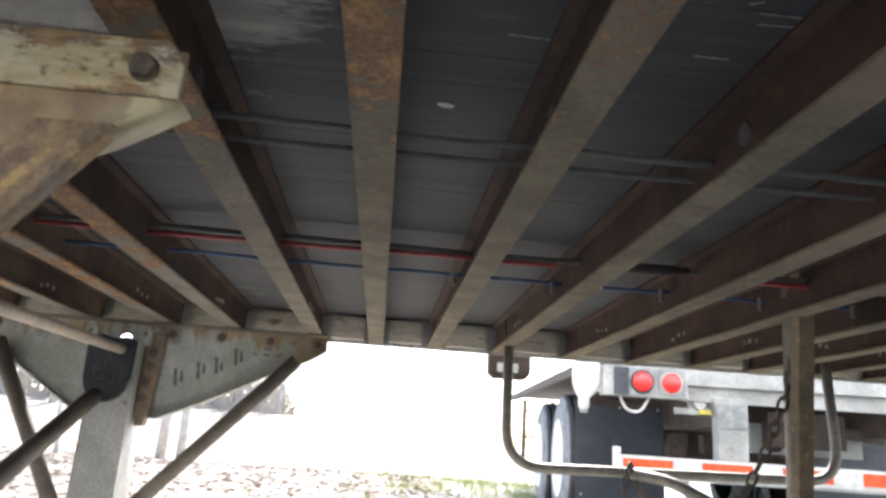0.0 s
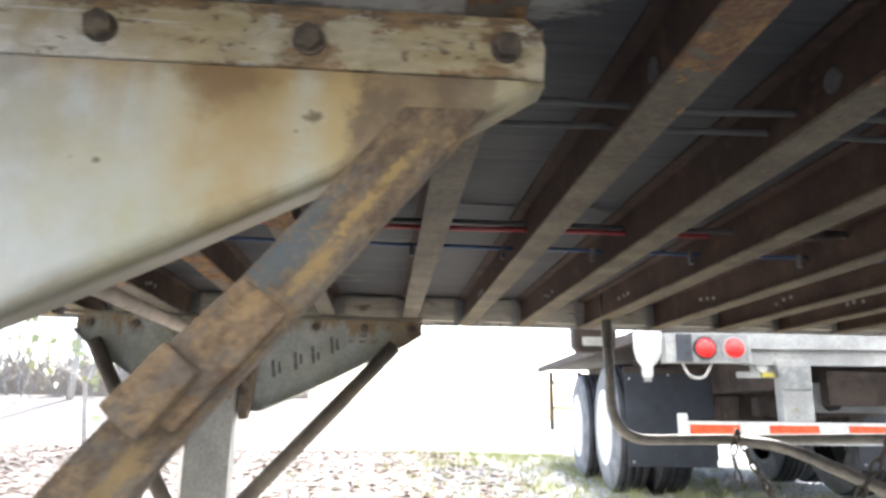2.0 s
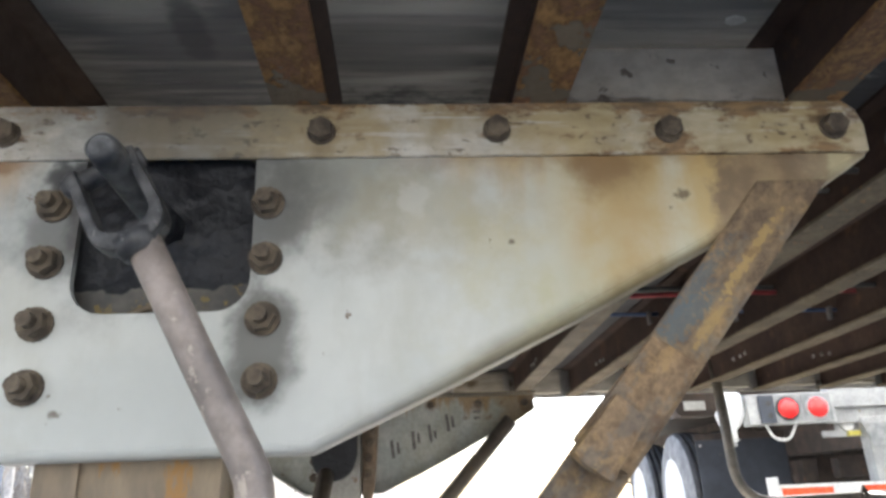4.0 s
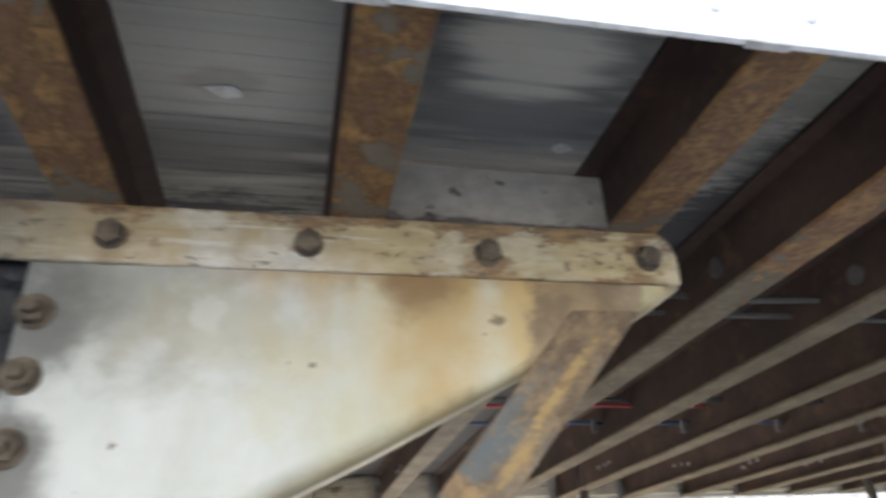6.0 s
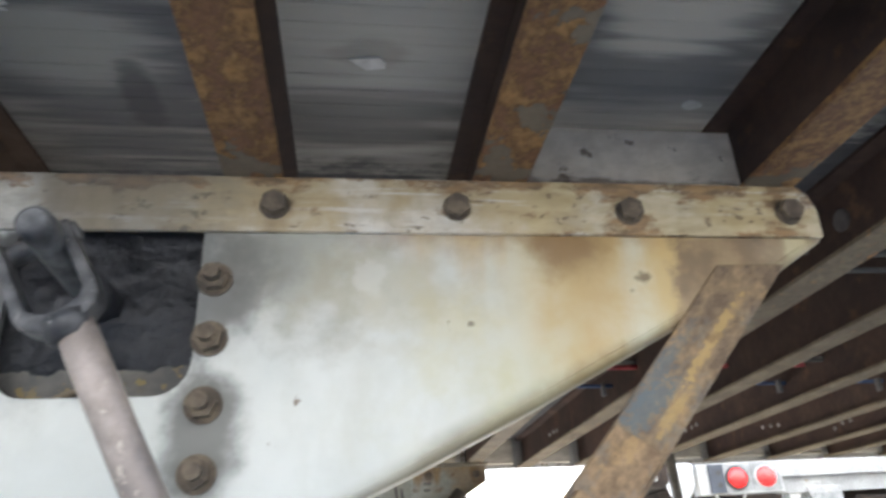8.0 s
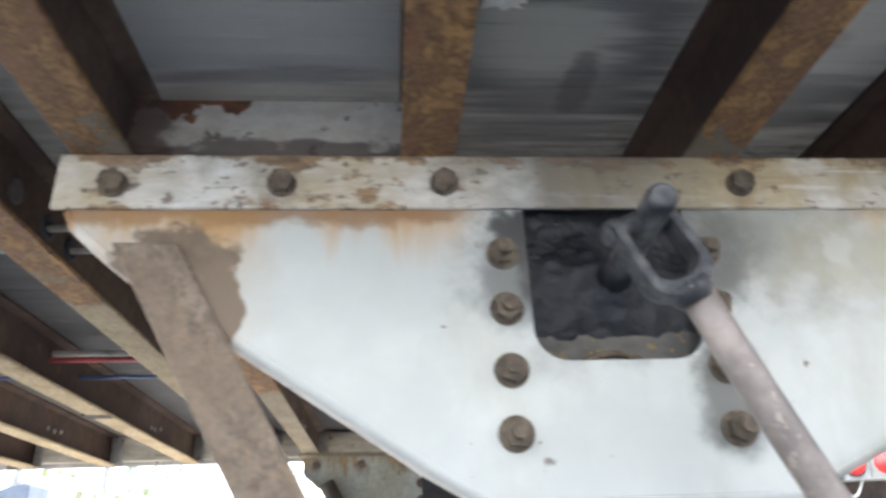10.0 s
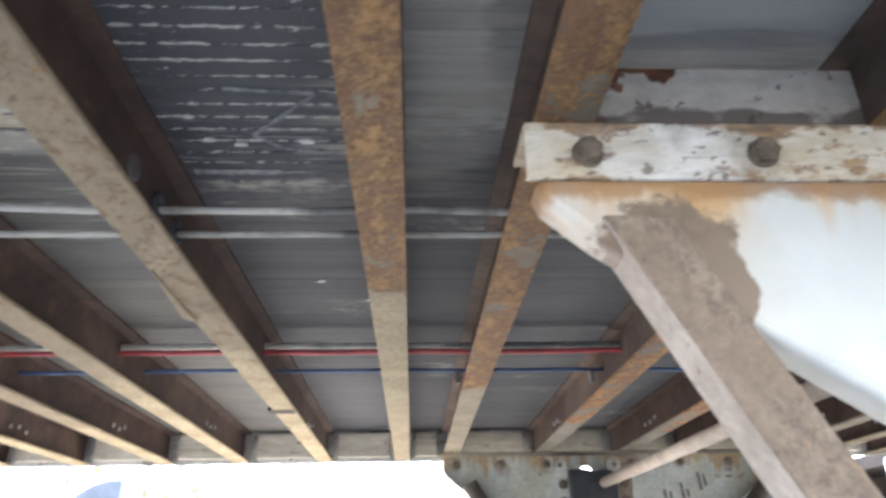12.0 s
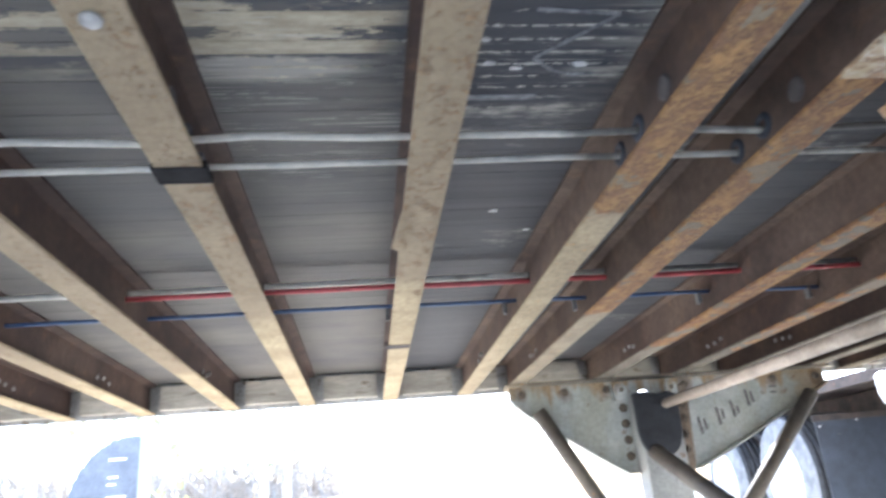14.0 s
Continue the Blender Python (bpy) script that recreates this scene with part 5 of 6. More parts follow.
def chain(points, parent):
    """Links along a polyline, each turned a quarter from the last."""
    bm, k = bmesh.new(), 0
    for a, b in zip(points, points[1:]):
        a, b = Vector(a), Vector(b)
        n = max(1, int((b - a).length / 0.034))
        for i in range(n):
            c, way = a.lerp(b, (i + 0.5) / n), (b - a).normalized()
            side = way.orthogonal().normalized()
            if k % 2:
                side = way.cross(side)
            k += 1
            sweep(bm, [c + way * 0.023 * math.cos(t) * 1.0 + side * 0.011 * math.sin(t) for t in [j * math.tau / 10 for j in range(10)]], 0.0042, 5, True)
    return under(part("chain", bm, CHAIN, None, "hanging rusty chain"), parent)


chain([(1.245, 1.66, 0.88), (1.265, 1.72, 0.75), (1.245, 1.80, 0.60), (1.215, 1.85, 0.50), (1.16, 1.88, 0.40), (1.10, 1.90, 0.28)], carrier)
chain([(1.10, 2.42, 0.53), (1.075, 2.41, 0.45), (1.085, 2.40, 0.36)], carrier)
chain([(1.10, 2.42, 0.53), (1.135, 2.41, 0.43), (1.20, 2.40, 0.31), (1.24, 2.39, 0.22)], carrier)

# ---- flatbed trailer parked behind ----
flat = thing("flatbed_trailer", "pale grey flatbed trailer with round red tail lamps", "trailer")
flat.matrix_basis = pose(1.465, 3.875, 0, 0, 0, -6.0)
W = 2.45


def camber(bm):
    """The deck and its beams rise a little towards the front."""
    for v in bm.verts:
        v.co.z += 0.028 * max(0.0, v.co.y - 0.25)


def fp(name, bm, material, parent=None, label="", soft=0.0):
    return part(name, bm, material, parent or flat, label, soft)


bm = bmesh.new()
box(bm, 0.46, W - 0.46, 0.02, 0.10, 0.955, 1.08)
fp("rear_beam", bm, GALV, None, "", 0.008)
bm = bmesh.new()
box(bm, 0.0, W, 0.105, 0.2, 0.90, 0.95)
box(bm, 0.46, W - 0.46, 0.06, 0.104, 0.87, 0.953)
fp("lower_beam", bm, GALV, None, "", 0.006)
bm = bmesh.new()
box(bm, 0.0, W, 0.21, 6.4, 1.085, 1.12)
camber(bm)
fp("deck", bm, AXLE, None, "dark plank deck")
for x in (-0.01, W - 0.05):
    bm = bmesh.new()
    box(bm, x, x + 0.06, 0.21, 6.4, 1.045, 1.084)
    camber(bm)
    fp("side_rail", bm, AXLE)
for x in (0.72, W - 0.82):
    bm = bmesh.new()
    box(bm, x, x + 0.1, 0.22, 4.6, 0.74, 1.083)
    box(bm, x, x + 0.1, 4.6, 6.35, 0.97, 1.083)
    camber(bm)
    fp("main_beam", bm, AXLE)
for side, x in ((0, 0.0), (1, W - 0.47)):
    bm = bmesh.new()
    box(bm, x, x + 0.47, 0.0, 0.10, 0.875, 1.04)
    lamp = fp("lamp_box", bm, GALV, None, "pale steel tail lamp box", 0.012)
    for k, cx in enumerate((0.215, 0.375)):
        cx = x + (cx if side == 0 else 0.47 - cx)
        bm = bmesh.new()
        box(bm, cx - 0.077, cx + 0.077, -0.006, -0.0005, 0.884, 1.030)
        fp("lamp_plate", bm, LAMP_PLATE, lamp, "", 0.002)
        bm = bmesh.new()
        sweep(bm, [(cx, -0.0065, 0.955), (cx, -0.012, 0.955), (cx, -0.014, 0.955)], [0.066, 0.064, 0.056], 24)
        bezel = fp("lamp_grommet", bm, LENS_BEZEL if k == 0 else GALV, lamp)
        bm = bmesh.new()
        sweep(bm, [(cx, -0.0145, 0.955), (cx, -0.02, 0.955), (cx, -0.026, 0.955), (cx, -0.029, 0.955)], [0.055, 0.053, 0.035, 0.006], 24)
        fp("tail_lamp", bm, RED_LENS, lamp, "round red tail lamp")
    bm = bmesh.new()
    cx = x + (0.10 if side == 0 else 0.37)
    box(bm, cx - 0.04, cx + 0.04, -0.02, 0.0, 0.88, 1.03)
    fp("connector_block", bm, FLAP, lamp, "dark connector block", 0.006)
    for dz in (0.92, 0.985):
        bm = bmesh.new()
        sweep(bm, [(cx + 0.01, -0.0205, dz), (cx + 0.01, -0.024, dz)], 0.015, 10)
        fp("connector_socket", bm, LENS_BEZEL, lamp)
    bm = bmesh.new()
    sweep(bm, rounded([(x + 0.10, 0.05, 0.88), (x + 0.14, 0.06, 0.80), (x + 0.22, 0.06, 0.79), (x + 0.27, 0.05, 0.88)], 0.04), 0.008, 8)
    fp("cable_loop", bm, TAPE_WHITE, lamp, "pale cable loop")
# plate holder under the beam: blank
bm = bmesh.new()
box(bm, 0.42, 0.78, 0.10, 0.115, 0.80, 0.835)
box(bm, 0.50, 0.66, 0.10, 0.12, 0.835, 0.90)
fp("plate_holder", bm, GALV, None, "", 0.003)
bm = bmesh.new()
sweep(bm, [(0.56, 0.098, 0.865), (0.56, 0.085, 0.865)], 0.035, 14)
fp("plate_lamp", bm, TAPE_WHITE, None, "small pale plate lamp")
# bumper with striped tape
bm = bmesh.new()
box(bm, 0.105, W - 0.105, 0.04, 0.14, 0.455, 0.560)
bumper = fp("bumper", bm, TAPE_WHITE, None, "white rear bumper bar with red and white tape", 0.006)
for k in range(5):
    a = 0.118 + 0.43 * k
    bm = bmesh.new()
    box(bm, a, min(a + 0.27, W - 0.12), 0.0365, 0.0395, 0.475, 0.542)
    fp("tape", bm, TAPE_RED, bumper, "orange-red tape")
bm = bmesh.new()
box(bm, 0.105, W - 0.105, 0.02, 0.15, 0.440, 0.4545)
fp("bumper_edge", bm, GALV, bumper, "", 0.002)
for x in (0.645, W - 0.805):
    bm = bmesh.new()
    prism(bm, [(x - 0.03, 0.90), (x + 0.168, 0.90), (x + 0.163, 0.56), (x, 0.56), (x, 0.80)], 0.05, 0.15)
    strut = fp("bumper_strut", bm, GALV, None, "pale steel bumper strut", 0.006)
    bm = bmesh.new()
    box(bm, x + 0.004, x + 0.158, 0.043, 0.0495, 0.735, 0.862)
    fp("strut_plate", bm, LAMP_PLATE, strut, "pale doubler plate with a stained edge", 0.003)
# dark cross tube and brake chambers ahead of the flaps
bm = bmesh.new()
box(bm, 0.72, W - 0.72, 1.44, 1.52, 0.55, 0.76)
fp("axle_beam", bm, AXLE, None, "dark cross beam", 0.008)
for x in (0.80, W - 0.80):
    bm = bmesh.new()
    sweep(bm, [(x, 1.30, 0.62), (x, 1.31, 0.62), (x, 1.35, 0.62), (x, 1.36, 0.62), (x, 1.43, 0.62)], [0.05, 0.082, 0.088, 0.075, 0.07], 16)
    fp("brake_chamber", bm, AXLE, None, "dark round brake chamber")
# underframe: suspension hangers, axles
for y in (1.95, 3.25):
    bm = bmesh.new()
    sweep(bm, [(0.1, y, 0.5), (W - 0.1, y, 0.5)], 0.065, 12)
    fp("axle", bm, AXLE)
for x in (0.74, W - 0.84):
    bm = bmesh.new()
    for y in (1.3, 2.6, 3.9):
        prism(bm, [(y - 0.12, 0.73), (y + 0.12, 0.73), (y + 0.06, 0.45), (y - 0.06, 0.45)], x, x + 0.1, "x")
    for y in (1.95, 3.25):
        sweep(bm, [(x + 0.05, y - 0.6, 0.5), (x + 0.05, y, 0.6), (x + 0.05, y + 0.6, 0.5)], 0.04, 6)
    fp("suspension", bm, AXLE, None, "rusty spring suspension")
bm = bmesh.new()
box(bm, 1.05, 1.5, 0.35, 0.45, 0.66, 0.86)
box(bm, 0.85, 1.62, 0.9, 1.0, 0.60, 0.72)
sweep(bm, [(1.15, 0.5, 0.68), (1.15, 1.7, 0.62)], 0.05, 10)
sweep(bm, [(1.40, 0.4, 0.78), (1.75, 0.42, 0.74)], 0.035, 10)
fp("brake_gear", bm, AXLE, None, "rusty brake chambers and rods", 0.01)
bm = bmesh.new()
box(bm, 1.02, 1.7, 0.55, 0.60, 0.62, 0.80)
fp("cross_plate", bm, GALV, None, "", 0.006)


def tyre(x0, x1, y, label="worn black dual tyre"):
    """A tyre with grooved tread; axle along x."""
    bm, n, r, c = bmesh.new(), 40, 0.505, Vector((0, y, 0.505))
    w = x1 - x0
    prof = [(0.0, 0.30), (0.0, 0.36), (0.012 * 1, 0.44), (0.03, 0.485), (0.055, 0.503)]
    for g in (0.3, 0.5, 0.7):
        prof += [(w * g - 0.008, 0.505), (w * g - 0.006, 0.492), (w * g + 0.006, 0.492), (w * g + 0.008, 0.505)]
    prof += [(w - a, b) for a, b in prof[4::-1]]
    rings = []
    for k in range(n):
        a = k * math.tau / n
        rings.append([bm.verts.new((x0 + px, y + pr * math.cos(a), 0.505 + pr * math.sin(a))) for px, pr in prof])
    for k in range(n):
        p, q = rings[k], rings[(k + 1) % n]
        for i in range(len(prof) - 1):
            f = bm.faces.new((p[i], p[i + 1], q[i + 1], q[i]))
            f.smooth = True
            f.material_index = 1 if i < 3 or i > len(prof) - 5 else 0
    ob = fp("tyre", bm, (RUBBER, SIDEWALL), None, label)
    bm = bmesh.new()
    s = 1 if x0 < W / 2 else -1
    xo = x0 if s > 0 else x1
    prof = [(0.012, 0.305), (0.0, 0.30), (0.012, 0.27), (0.06, 0.24), (0.07, 0.13), (0.02, 0.11), (0.0, 0.09), (0.0, 0.002)]
    rings = [[bm.verts.new((xo + s * px, y + pr * math.cos(k * math.tau / 28), 0.505 + pr * math.sin(k * math.tau / 28))) for px, pr in prof] for k in range(28)]
    for k in range(28):
        p, q = rings[k], rings[(k + 1) % 28]
        for i in range(len(prof) - 1):
            bm.faces.new((p[i], p[i + 1], q[i + 1], q[i])).smooth = True
    fp("rim", bm, RIM, ob, "white steel wheel")
    return ob


for y in (1.95, 3.25):
    for x in (0.03, 0.35, W - 0.63, W - 0.31):
        tyre(x, x + 0.28, y)
for x in (0.08, W - 0.72):
    bm = bmesh.new()
    box(bm, x, x + 0.64, 1.36, 1.368, 0.235, 0.93)
    flap = fp("mud_flap", bm, FLAP, None, "black rubber mud flap", 0.003)
    bm = bmesh.new()
    box(bm, x - 0.01, x + 0.65, 1.352, 1.372, 0.90, 0.945)
    fp("flap_bar", bm, AXLE, flap, "dark hanger bar", 0.003)
    for cx, cz in ((0.03, 0.86), (0.32, 0.89), (0.60, 0.89), (0.04, 0.27)):
        bm = bmesh.new()
        sweep(bm, [(x + cx, 1.36, cz), (x + cx, 1.354, cz)], 0.008, 8)
        fp("flap_bolt", bm, CLIP, flap)
# white canister, bumper end tab, yellow tag
bm = bmesh.new()
sweep(bm, [(-0.10, 0.03, 0.79), (-0.10, 0.03, 0.80), (-0.10, 0.03, 0.855), (-0.095, 0.045, 0.885), (-0.085, 0.05, 0.935), (-0.085, 0.05, 1.04), (-0.085, 0.05, 1.055)], [0.02, 0.03, 0.032, 0.058, 0.078, 0.078, 0.062], 18)
canister = fp("canister", bm, TAPE_WHITE, None, "white plastic canister")
bm = bmesh.new()
sweep(bm, [(-0.10, 0.03, 0.770), (-0.10, 0.03, 0.789)], 0.022, 12)
fp("cap", bm, GALV, canister, "grey cap")
bm = bmesh.new()
box(bm, 0.085, 0.1045, 0.03, 0.15, 0.455, 0.60)
fp("bumper_end", bm, TAPE_WHITE, bumper, "", 0.004)
bm = bmesh.new()
box(bm, 0.555, 0.62, 0.08, 0.0995, 0.803, 0.828)
fp("marker", bm, surface("yellow_marker", (0.34, 0.29, 0.04), (0.44, 0.38, 0.07), 20, 0.5), None, "small yellow-green marker", 0.003)
# its own landing gear far forward
for x in (0.14, W - 0.45):
    bm = bmesh.new()
    box(bm, x, x + 0.055, 6.2, 6.26, 0.42, 1.22)
    sweep(bm, [(x + 0.03, 6.23, 1.10), (x + 0.42, 6.25, 0.80)], 0.014, 8)
    sweep(bm, [(x + 0.03, 6.23, 0.72), (x + 0.46, 6.25, 0.72)], 0.016, 8)
    box(bm, x + 0.40, x + 0.455, 6.22, 6.27, 0.02, 1.22)
    box(bm, x + 0.34, x + 0.52, 6.15, 6.34, -0.01, 0.02)
    fp("landing_leg", bm, DARK_TUBE, None, "dark landing leg", 0.004)

# ---- ground and distance ----
bm = bmesh.new()


def ground_z(x, y):
    near = min(1.0, max(0.0, (math.hypot(x, y - 2) - 1.0) / 6))
    rise = min(1.0, max(0.0, (y - 13.5) / 7)) * min(1.0, max(0.0, (3 - x) / 4))
    bank = 1.05 * rise * rise * (3 - 2 * rise)
    return bank + near * 0.09 * noise.noise((x * 0.25, y * 0.25, 3)) + 0.012 * noise.noise((x * 2.1, y * 2.1, 1)) - 0.004


steps = [-1500, -500, -180, -80, -40, -24, -16] + [-12 + 0.4 * k for k in range(71)] + [18, 21, 26, 40, 80, 180, 500, 1500]
grid = [[bm.verts.new((x, y + 4, ground_z(x, y + 4) if abs(y) < 200 else 0)) for x in steps] for y in steps]
for r0, r1 in zip(grid, grid[1:]):
    for i in range(len(steps) - 1):
        bm.faces.new((r0[i], r0[i + 1], r1[i + 1], r1[i])).smooth = True
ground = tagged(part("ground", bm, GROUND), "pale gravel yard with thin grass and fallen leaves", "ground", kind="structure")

# a plain unseen wall closes the yard's near side, added to block low sky
bm = bmesh.new()
box(bm, -14, 14, -3.9, -3.7, -0.05, 4.1)
tagged(part("wall_south", bm, surface("weathered_grey_wall", (0.30, 0.30, 0.29), (0.38, 0.38, 0.37), 1.5, 0.8)), "unseen plain grey wall added to block low sky light", "wall", kind="structure")

# chalk scrawl and flecks on the floor's underside
def flat_stroke(points, width, name, label, material=CLIP):
    """A thin flat stroke drawn on the underside of the floor."""
    bm = bmesh.new()
    for (ax, ay), (bx, by) in zip(points, points[1:]):
        way = Vector((bx - ax, by - ay)).normalized()
        n = Vector((-way.y, way.x)) * width / 2
        prism(bm, [(ax + n.x, ay + n.y), (bx + n.x, by + n.y), (bx - n.x, by - n.y), (ax - n.x, ay - n.y)], FLOOR_Z - 0.0006, FLOOR_Z - 0.0001, "z")
    return part(name, bm, material, van, label)


CHALK = surface("thin_chalk", (0.09, 0.095, 0.105), (0.24, 0.245, 0.25), 70, 0.9)
flat_stroke([(-1.452, 0.695), (-1.358, 0.703), (-1.437, 0.782), (-1.408, 0.806), (-1.385, 0.816), (-1.355, 0.813)], 0.006, "chalk_scrawl", "faint zigzag chalk scrawl", CHALK)
flat_stroke([(-1.527, 0.864), (-1.417, 0.864)], 0.012, "paint_bar", "pale worn paint bar", CHALK)
for a, b in (((0.578, 0.594), (0.592, 0.587)), ((0.596, 0.606), (0.669, 0.605)), ((0.604, 0.625), (0.680, 0.621)), ((0.349, 0.693), (0.398, 0.695)), ((0.567, 0.696), (0.608, 0.696))):
    flat_stroke([a, b], 0.0022, "scratch", "pale scratch in the floor's coating", RIVET)
rnd = random.Random(11)
for x, y, s in ((-1.378, 0.793, 0.009), (0.294, 0.878, 0.011), (0.665, 1.341, 0.009), (-1.411, 1.23, 0.007), (-1.331, 1.326, 0.006), (-0.072, 0.608, 0.012), (-0.42, 0.558, 0.017), (-1.50, 0.745, 0.006), (-1.49, 0.79, 0.007), (-1.455, 0.80, 0.007)):
    bm = bmesh.new()
    prism(bm, [(x + s * rnd.uniform(0.7, 1.5) * math.cos(k * math.tau / 7), y + 0.6 * s * rnd.uniform(0.6, 1.2) * math.sin(k * math.tau / 7)) for k in range(7)], FLOOR_Z - 0.002, FLOOR_Z - 0.0001, "z")
    part("paint_fleck", bm, CLIP, van)
TAPE_BLACK = surface("matt_black_tape", (0.008, 0.008, 0.009), (0.016, 0.016, 0.018), 30, 0.95)
TAPE_BLACK.node_tree.nodes["Principled BSDF"].inputs["Specular IOR Level"].default_value = 0.1
# torn label on the floor, pale bolt heads under two flanges
bm = bmesh.new()
prism(bm, [(-0.764, 0.496), (-0.752, 0.490), (-0.746, 0.499), (-0.738, 0.492), (-0.728, 0.495), (-0.724, 0.503), (-0.733, 0.505), (-0.727, 0.511), (-0.738, 0.509), (-0.744, 0.515), (-0.752, 0.508), (-0.766, 0.512)], FLOOR_Z - 0.0012, FLOOR_Z - 0.0002, "z")
part("torn_label", bm, CLIP, van, "torn pale scrap stuck under the floor")
bm = bmesh.new()
sweep(bm, [(0, 0, 0), (0, 0, -0.004), (0, 0, -0.0065), (0, 0, -0.0075)], [0.0095, 0.009, 0.006, 0.002], 12)
head = part("flange_bolt", bm, RIVET, van, "pale round bolt head")
head.location = (-1.572, 0.462, BEAM_Z)
again(head, van, pose(-1.852, 0.577, BEAM_Z))
# dark tape wrapped on one crossmember, hanging pale tabs on others
bm = bmesh.new()
box(bm, -0.004, BW + 0.004, 0.832, 0.872, BEAM_Z - 0.0015, BEAM_Z + 0.008)
part("tape_wrap", bm, TAPE_BLACK, van, "black tape wrapped on a crossmember", 0.001).matrix_basis = pose(-1.872, 0, 0, 0, 0, 0.22)
bm = bmesh.new()
box(bm, -1.60, -1.538, 1.795, 1.835, BEAM_Z - 0.0015, BEAM_Z + 0.008)
part("tape_wrap", bm, AXLE, van, "", 0.001)

bm = bmesh.new()
prism(bm, [(-1.585, 0.93), (-1.592, 1.00), (-1.598, 1.08), (-1.601, 1.115), (-1.592, 1.127), (-1.585, 1.132)], BEAM_Z - 0.003, BEAM_Z + 0.003, "z")
part("bent_flange_edge", bm, FLANGE, van, "bent-over nick in a flange", 0.0012)

# ---- yard: post, cover, trees, litter, grass, stones ----
bm = bmesh.new()
sweep(bm, [(-1.08, 4.0, -0.05), (-1.09, 4.0, 0.5), (-1.085, 4.01, 1.12), (-1.085, 4.01, 1.15)], [0.062, 0.06, 0.058, 0.03], 12)
tagged(part("fence_post", bm, surface("bleached_post", (0.46, 0.44, 0.40), (0.60, 0.58, 0.54), 9, 0.85)), "bleached round wooden fence post standing in leaves", "post")
cover = thing("rounded_guard", "dark blue-grey rounded steel guard standing on the yard", "guard", at=(-3.03, 4.7, 0))
bm = bmesh.new()
outline = [(0.04, 0.0), (0.04, 1.07)] + [(-0.36 * math.sin(a), 0.62 + 0.45 * math.cos(a)) for a in [k * math.pi / 2 / 10 for k in range(11)]] + [(-0.36, 0.0)]
prism(bm, outline, -0.14, 0.14)
part("shell", bm, surface("dull_blue_steel", (0.06, 0.08, 0.115), (0.09, 0.115, 0.16), 5, 0.5), cover, "", 0.012)
for z, w in ((0.93, 0.10), (0.83, 0.06), (0.79, 0.05), (0.72, 0.11)):
    bm = bmesh.new()
    box(bm, -0.13, -0.13 + w, -0.1425, -0.1405, z, z + 0.012)
    part("worn_mark", bm, CLIP, cover)


def tree(name, label, height, seed, leaves):
    """Tapered trunk, limbs and a loose crown of small leaves."""
    rnd = random.Random(seed)
    ob = thing(name, label, "tree", "trees behind the yard")
    bm, tips = bmesh.new(), []
    trunk = [Vector((0.12 * k * rnd.uniform(-0.5, 0.5), 0.12 * k * rnd.uniform(-0.5, 0.5), height * k / 7 - 0.1)) for k in range(8)]
    sweep(bm, trunk, [0.085 * height / 8 * (1 - k / 8.5) for k in range(8)], 8)
    for k in range(16):
        base = trunk[2 + k % 6]
        a, reach = rnd.uniform(0, math.tau), height * rnd.uniform(0.12, 0.32)
        mid = base + Vector((math.cos(a), math.sin(a), 0.5)) * reach * 0.5
        end = mid + Vector((math.cos(a + rnd.uniform(-0.6, 0.6)), math.sin(a + rnd.uniform(-0.6, 0.6)), rnd.uniform(0.1, 0.9))) * reach * 0.6
        sweep(bm, [base, mid, end], [0.03 * height / 8, 0.018 * height / 8, 0.005], 5)
        tips += [base.lerp(mid, 0.7), mid, end, mid.lerp(end, 0.5)]
    part("trunk", bm, WOOD_TRUNK, ob)
    verts, faces = [], []
    for k in range(leaves):
        c = rnd.choice(tips) + Vector((rnd.gauss(0, 0.35), rnd.gauss(0, 0.35), rnd.gauss(0, 0.3)))
        u = Vector((rnd.uniform(-1, 1), rnd.uniform(-1, 1), rnd.uniform(-1, 1))).normalized() * rnd.uniform(0.05, 0.11)
        v = u.orthogonal() * 0.6
        n = len(verts)
        verts += [c - u, c + v, c + u, c - v]
        faces.append((n, n + 1, n + 2, n + 3))
    me = bpy.data.meshes.new("crown")
    me.from_pydata([tuple(p) for p in verts], [], faces)
    me.materials.append(LEAF)
    crown = new("crown", me)
    crown.parent = ob
    return ob


kinds = [tree("tree", "slender grey-barked tree with thin green crown", 7.5, 3, 110), tree("tree", "bare-limbed grey tree with sparse leaves", 9.0, 4, 70), tree("tree", "bushy young tree with dull green leaves", 4.2, 5, 170)]
spots = [(-3.0, 12.6), (-3.5, 13.2), (-4.9, 12.4), (-7.2, 13), (-9.8, 14), (-12, 15), (-15, 19), (-8, 19), (-4, 23), (9, 27), (15, 28), (-19, 23)]
for k, (x, y) in enumerate(spots):
    m = pose(x, y, ground_z(x, y) - 0.05, 0, 0, 67 * k)
    if k < 3:
        kinds[k].matrix_basis = m
    else:
        copy_thing(kinds[k % 3], m)


def scatter(name, label, material, count, seed, place, make):
    rnd = random.Random(seed)
    verts, faces = [], []
    for _ in range(count):
        x, y = place(rnd)
        make(rnd, Vector((x, y, ground_z(x, y))), verts, faces)
    me = bpy.data.meshes.new(name)
    me.from_pydata(verts, [], faces)
    me.materials.append(material)
    return tagged(new(name, me), label, name.replace("_", " "), kind="stuff")


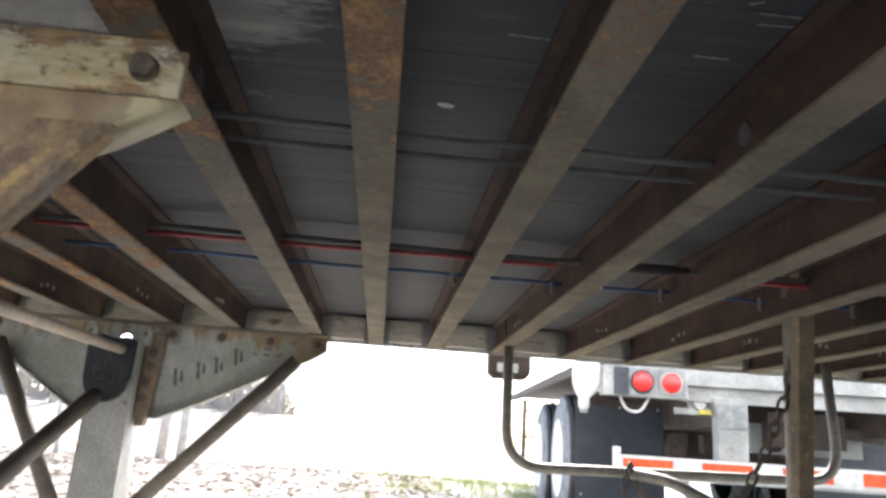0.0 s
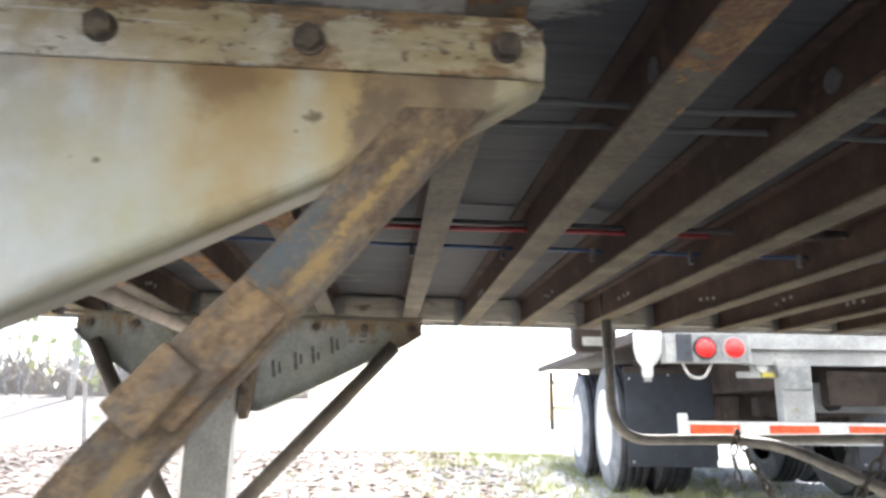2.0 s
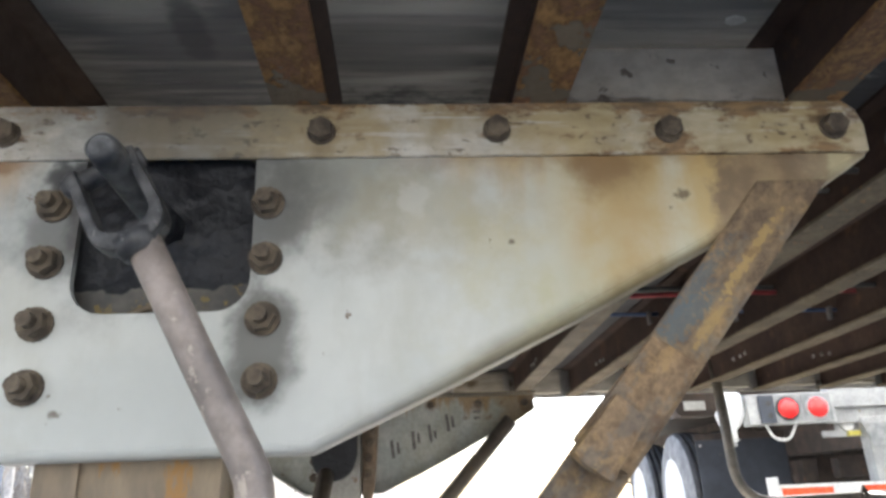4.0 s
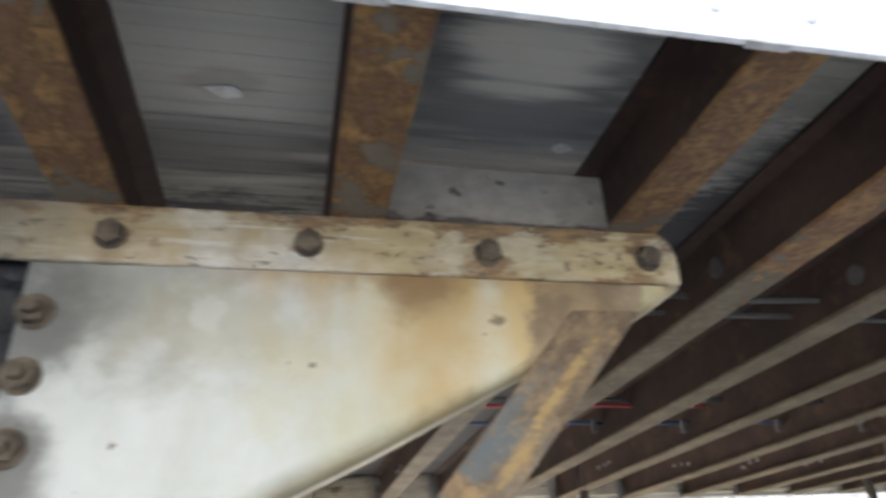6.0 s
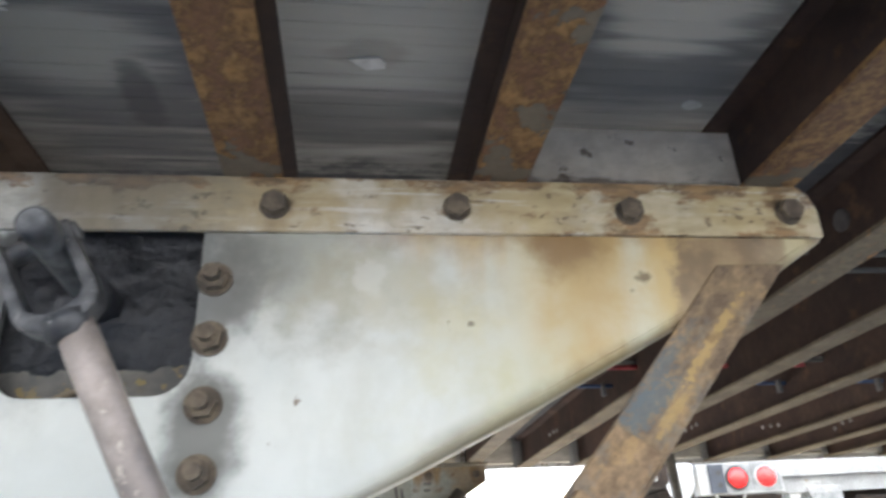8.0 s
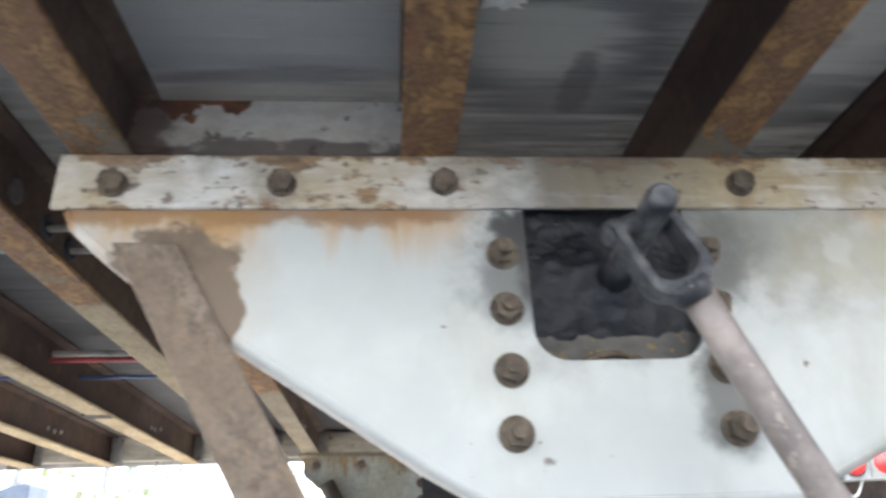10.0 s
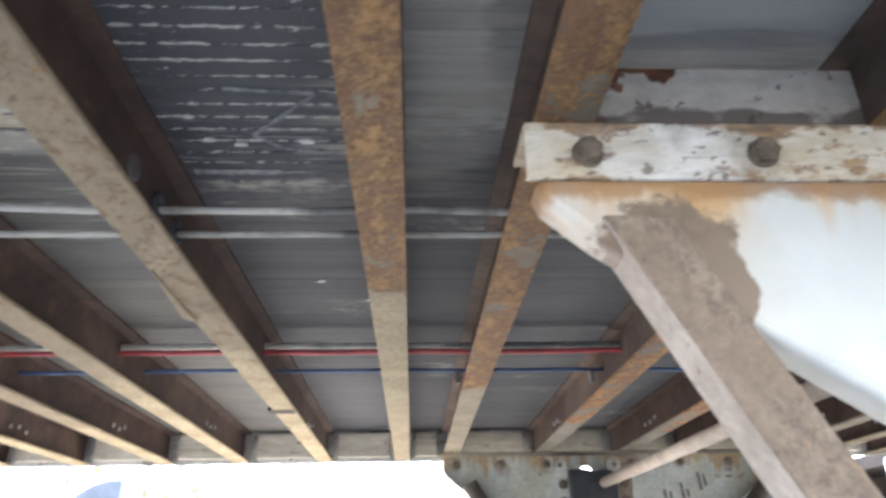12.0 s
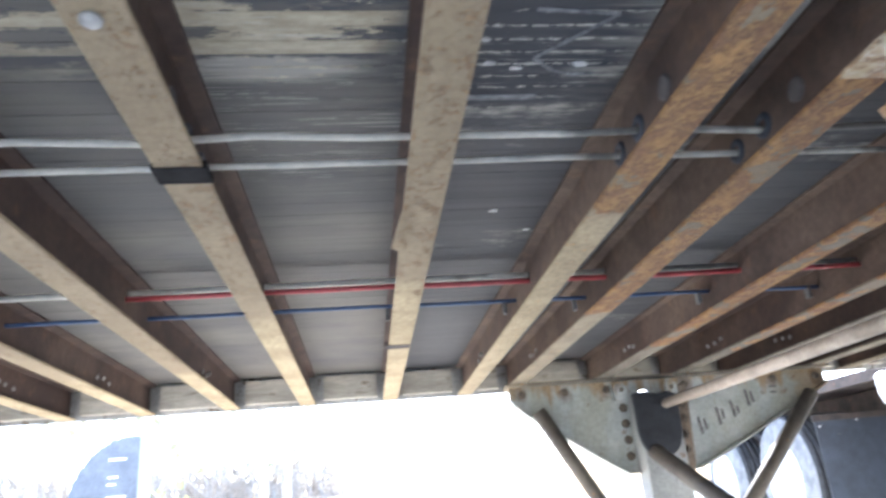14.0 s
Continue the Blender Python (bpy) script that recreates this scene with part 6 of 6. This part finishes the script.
def leaf(rnd, c, verts, faces):
    a, s, n = rnd.uniform(0, math.tau), rnd.uniform(0.03, 0.06), len(verts)
    for k, (u, v, w) in enumerate(((-1, 0, 0), (-0.2, 0.55, 0.25), (1, 0, 0.1), (-0.2, -0.55, 0.3))):
        verts.append((c.x + s * (u * math.cos(a) - v * math.sin(a)), c.y + s * (u * math.sin(a) + v * math.cos(a)), c.z + 0.008 + s * w * rnd.uniform(0, 1.6)))
    faces.append((n, n + 1, n + 2, n + 3))


def blade(rnd, c, verts, faces):
    for _ in range(7):
        a, h, n = rnd.uniform(0, math.tau), rnd.uniform(0.04, 0.13), len(verts)
        dx, dy = 0.05 * math.cos(a), 0.05 * math.sin(a)
        b = (c.x + rnd.uniform(-0.04, 0.04), c.y + rnd.uniform(-0.04, 0.04))
        verts += [(b[0] - 0.003, b[1], c.z), (b[0] + 0.003, b[1], c.z), (b[0] + dx, b[1] + dy, c.z + h)]
        faces.append((n, n + 1, n + 2))


def pebble(rnd, c, verts, faces):
    s, n, a = rnd.uniform(0.010, 0.028), len(verts), rnd.uniform(0, math.tau)
    for u, v, w in ((1, 0, 0.1), (0.2, 0.9, 0.2), (-0.9, 0.4, 0), (-0.5, -0.8, 0.1), (0.5, -0.7, 0.15), (0, 0.1, 0.9)):
        k = s * rnd.uniform(0.75, 1.25)
        verts.append((c.x + k * (u * math.cos(a) - v * math.sin(a)), c.y + k * (u * math.sin(a) + v * math.cos(a)), c.z + k * w))
    faces.extend((n + i, n + (i + 1) % 5, n + 5) for i in range(5))


def twig(rnd, c, verts, faces):
    p, h = Vector(c), rnd.uniform(0.4, 1.3)
    d = Vector((rnd.uniform(-0.5, 0.5), rnd.uniform(-0.3, 0.3), 1)).normalized()
    w = rnd.uniform(0.006, 0.012)
    if c.y > 15:
        w, h = w * 3.2, h * 1.25
    for _ in range(5):
        q = p + d * h / 5
        n = len(verts)
        verts += [(p.x - w, p.y, p.z), (p.x + w, p.y, p.z), (q.x + w, q.y, q.z), (q.x - w, q.y, q.z), (p.x, p.y - w, p.z), (p.x, p.y + w, p.z), (q.x, q.y + w, q.z), (q.x, q.y - w, q.z)]
        faces += [(n, n + 1, n + 2, n + 3), (n + 4, n + 5, n + 6, n + 7)]
        p, d = q, (d + Vector((rnd.uniform(-0.6, 0.6), rnd.uniform(-0.4, 0.4), rnd.uniform(-0.45, 0.3)))).normalized()


def thicket(r):
    """Mostly along the top of the bank, the rest close by at the yard's side."""
    if r.random() < 0.82:
        return r.uniform(-16, -2.5), r.uniform(19.5, 25)
    y = r.uniform(6.8, 9.6)
    return -0.47 * y - 0.7 - 2.4 * r.random(), y


scatter("leaf_litter", "drifts of fallen brown leaves on the yard", LITTER, 9000, 1, lambda r: (r.uniform(-9, 1.2), 4.2 + 9 * r.random() ** 1.1), leaf)
scatter("grass_tufts", "thin pale grass tufts in the gravel", GRASS, 1000, 2, lambda r: (r.gauss(1.9, 0.9), r.uniform(3.0, 13)), blade)
scatter("gravel", "loose crushed stone on the yard", STONE, 9000, 3, lambda r: (r.uniform(0.4, 5.5), r.uniform(2.7, 8.5)), pebble)
scatter("dry_vines", "tangle of dry pale vines and stems", surface("dry_stem", (0.36, 0.33, 0.29), (0.54, 0.50, 0.45), 20, 0.9), 1500, 4, lambda r: thicket(r), twig)
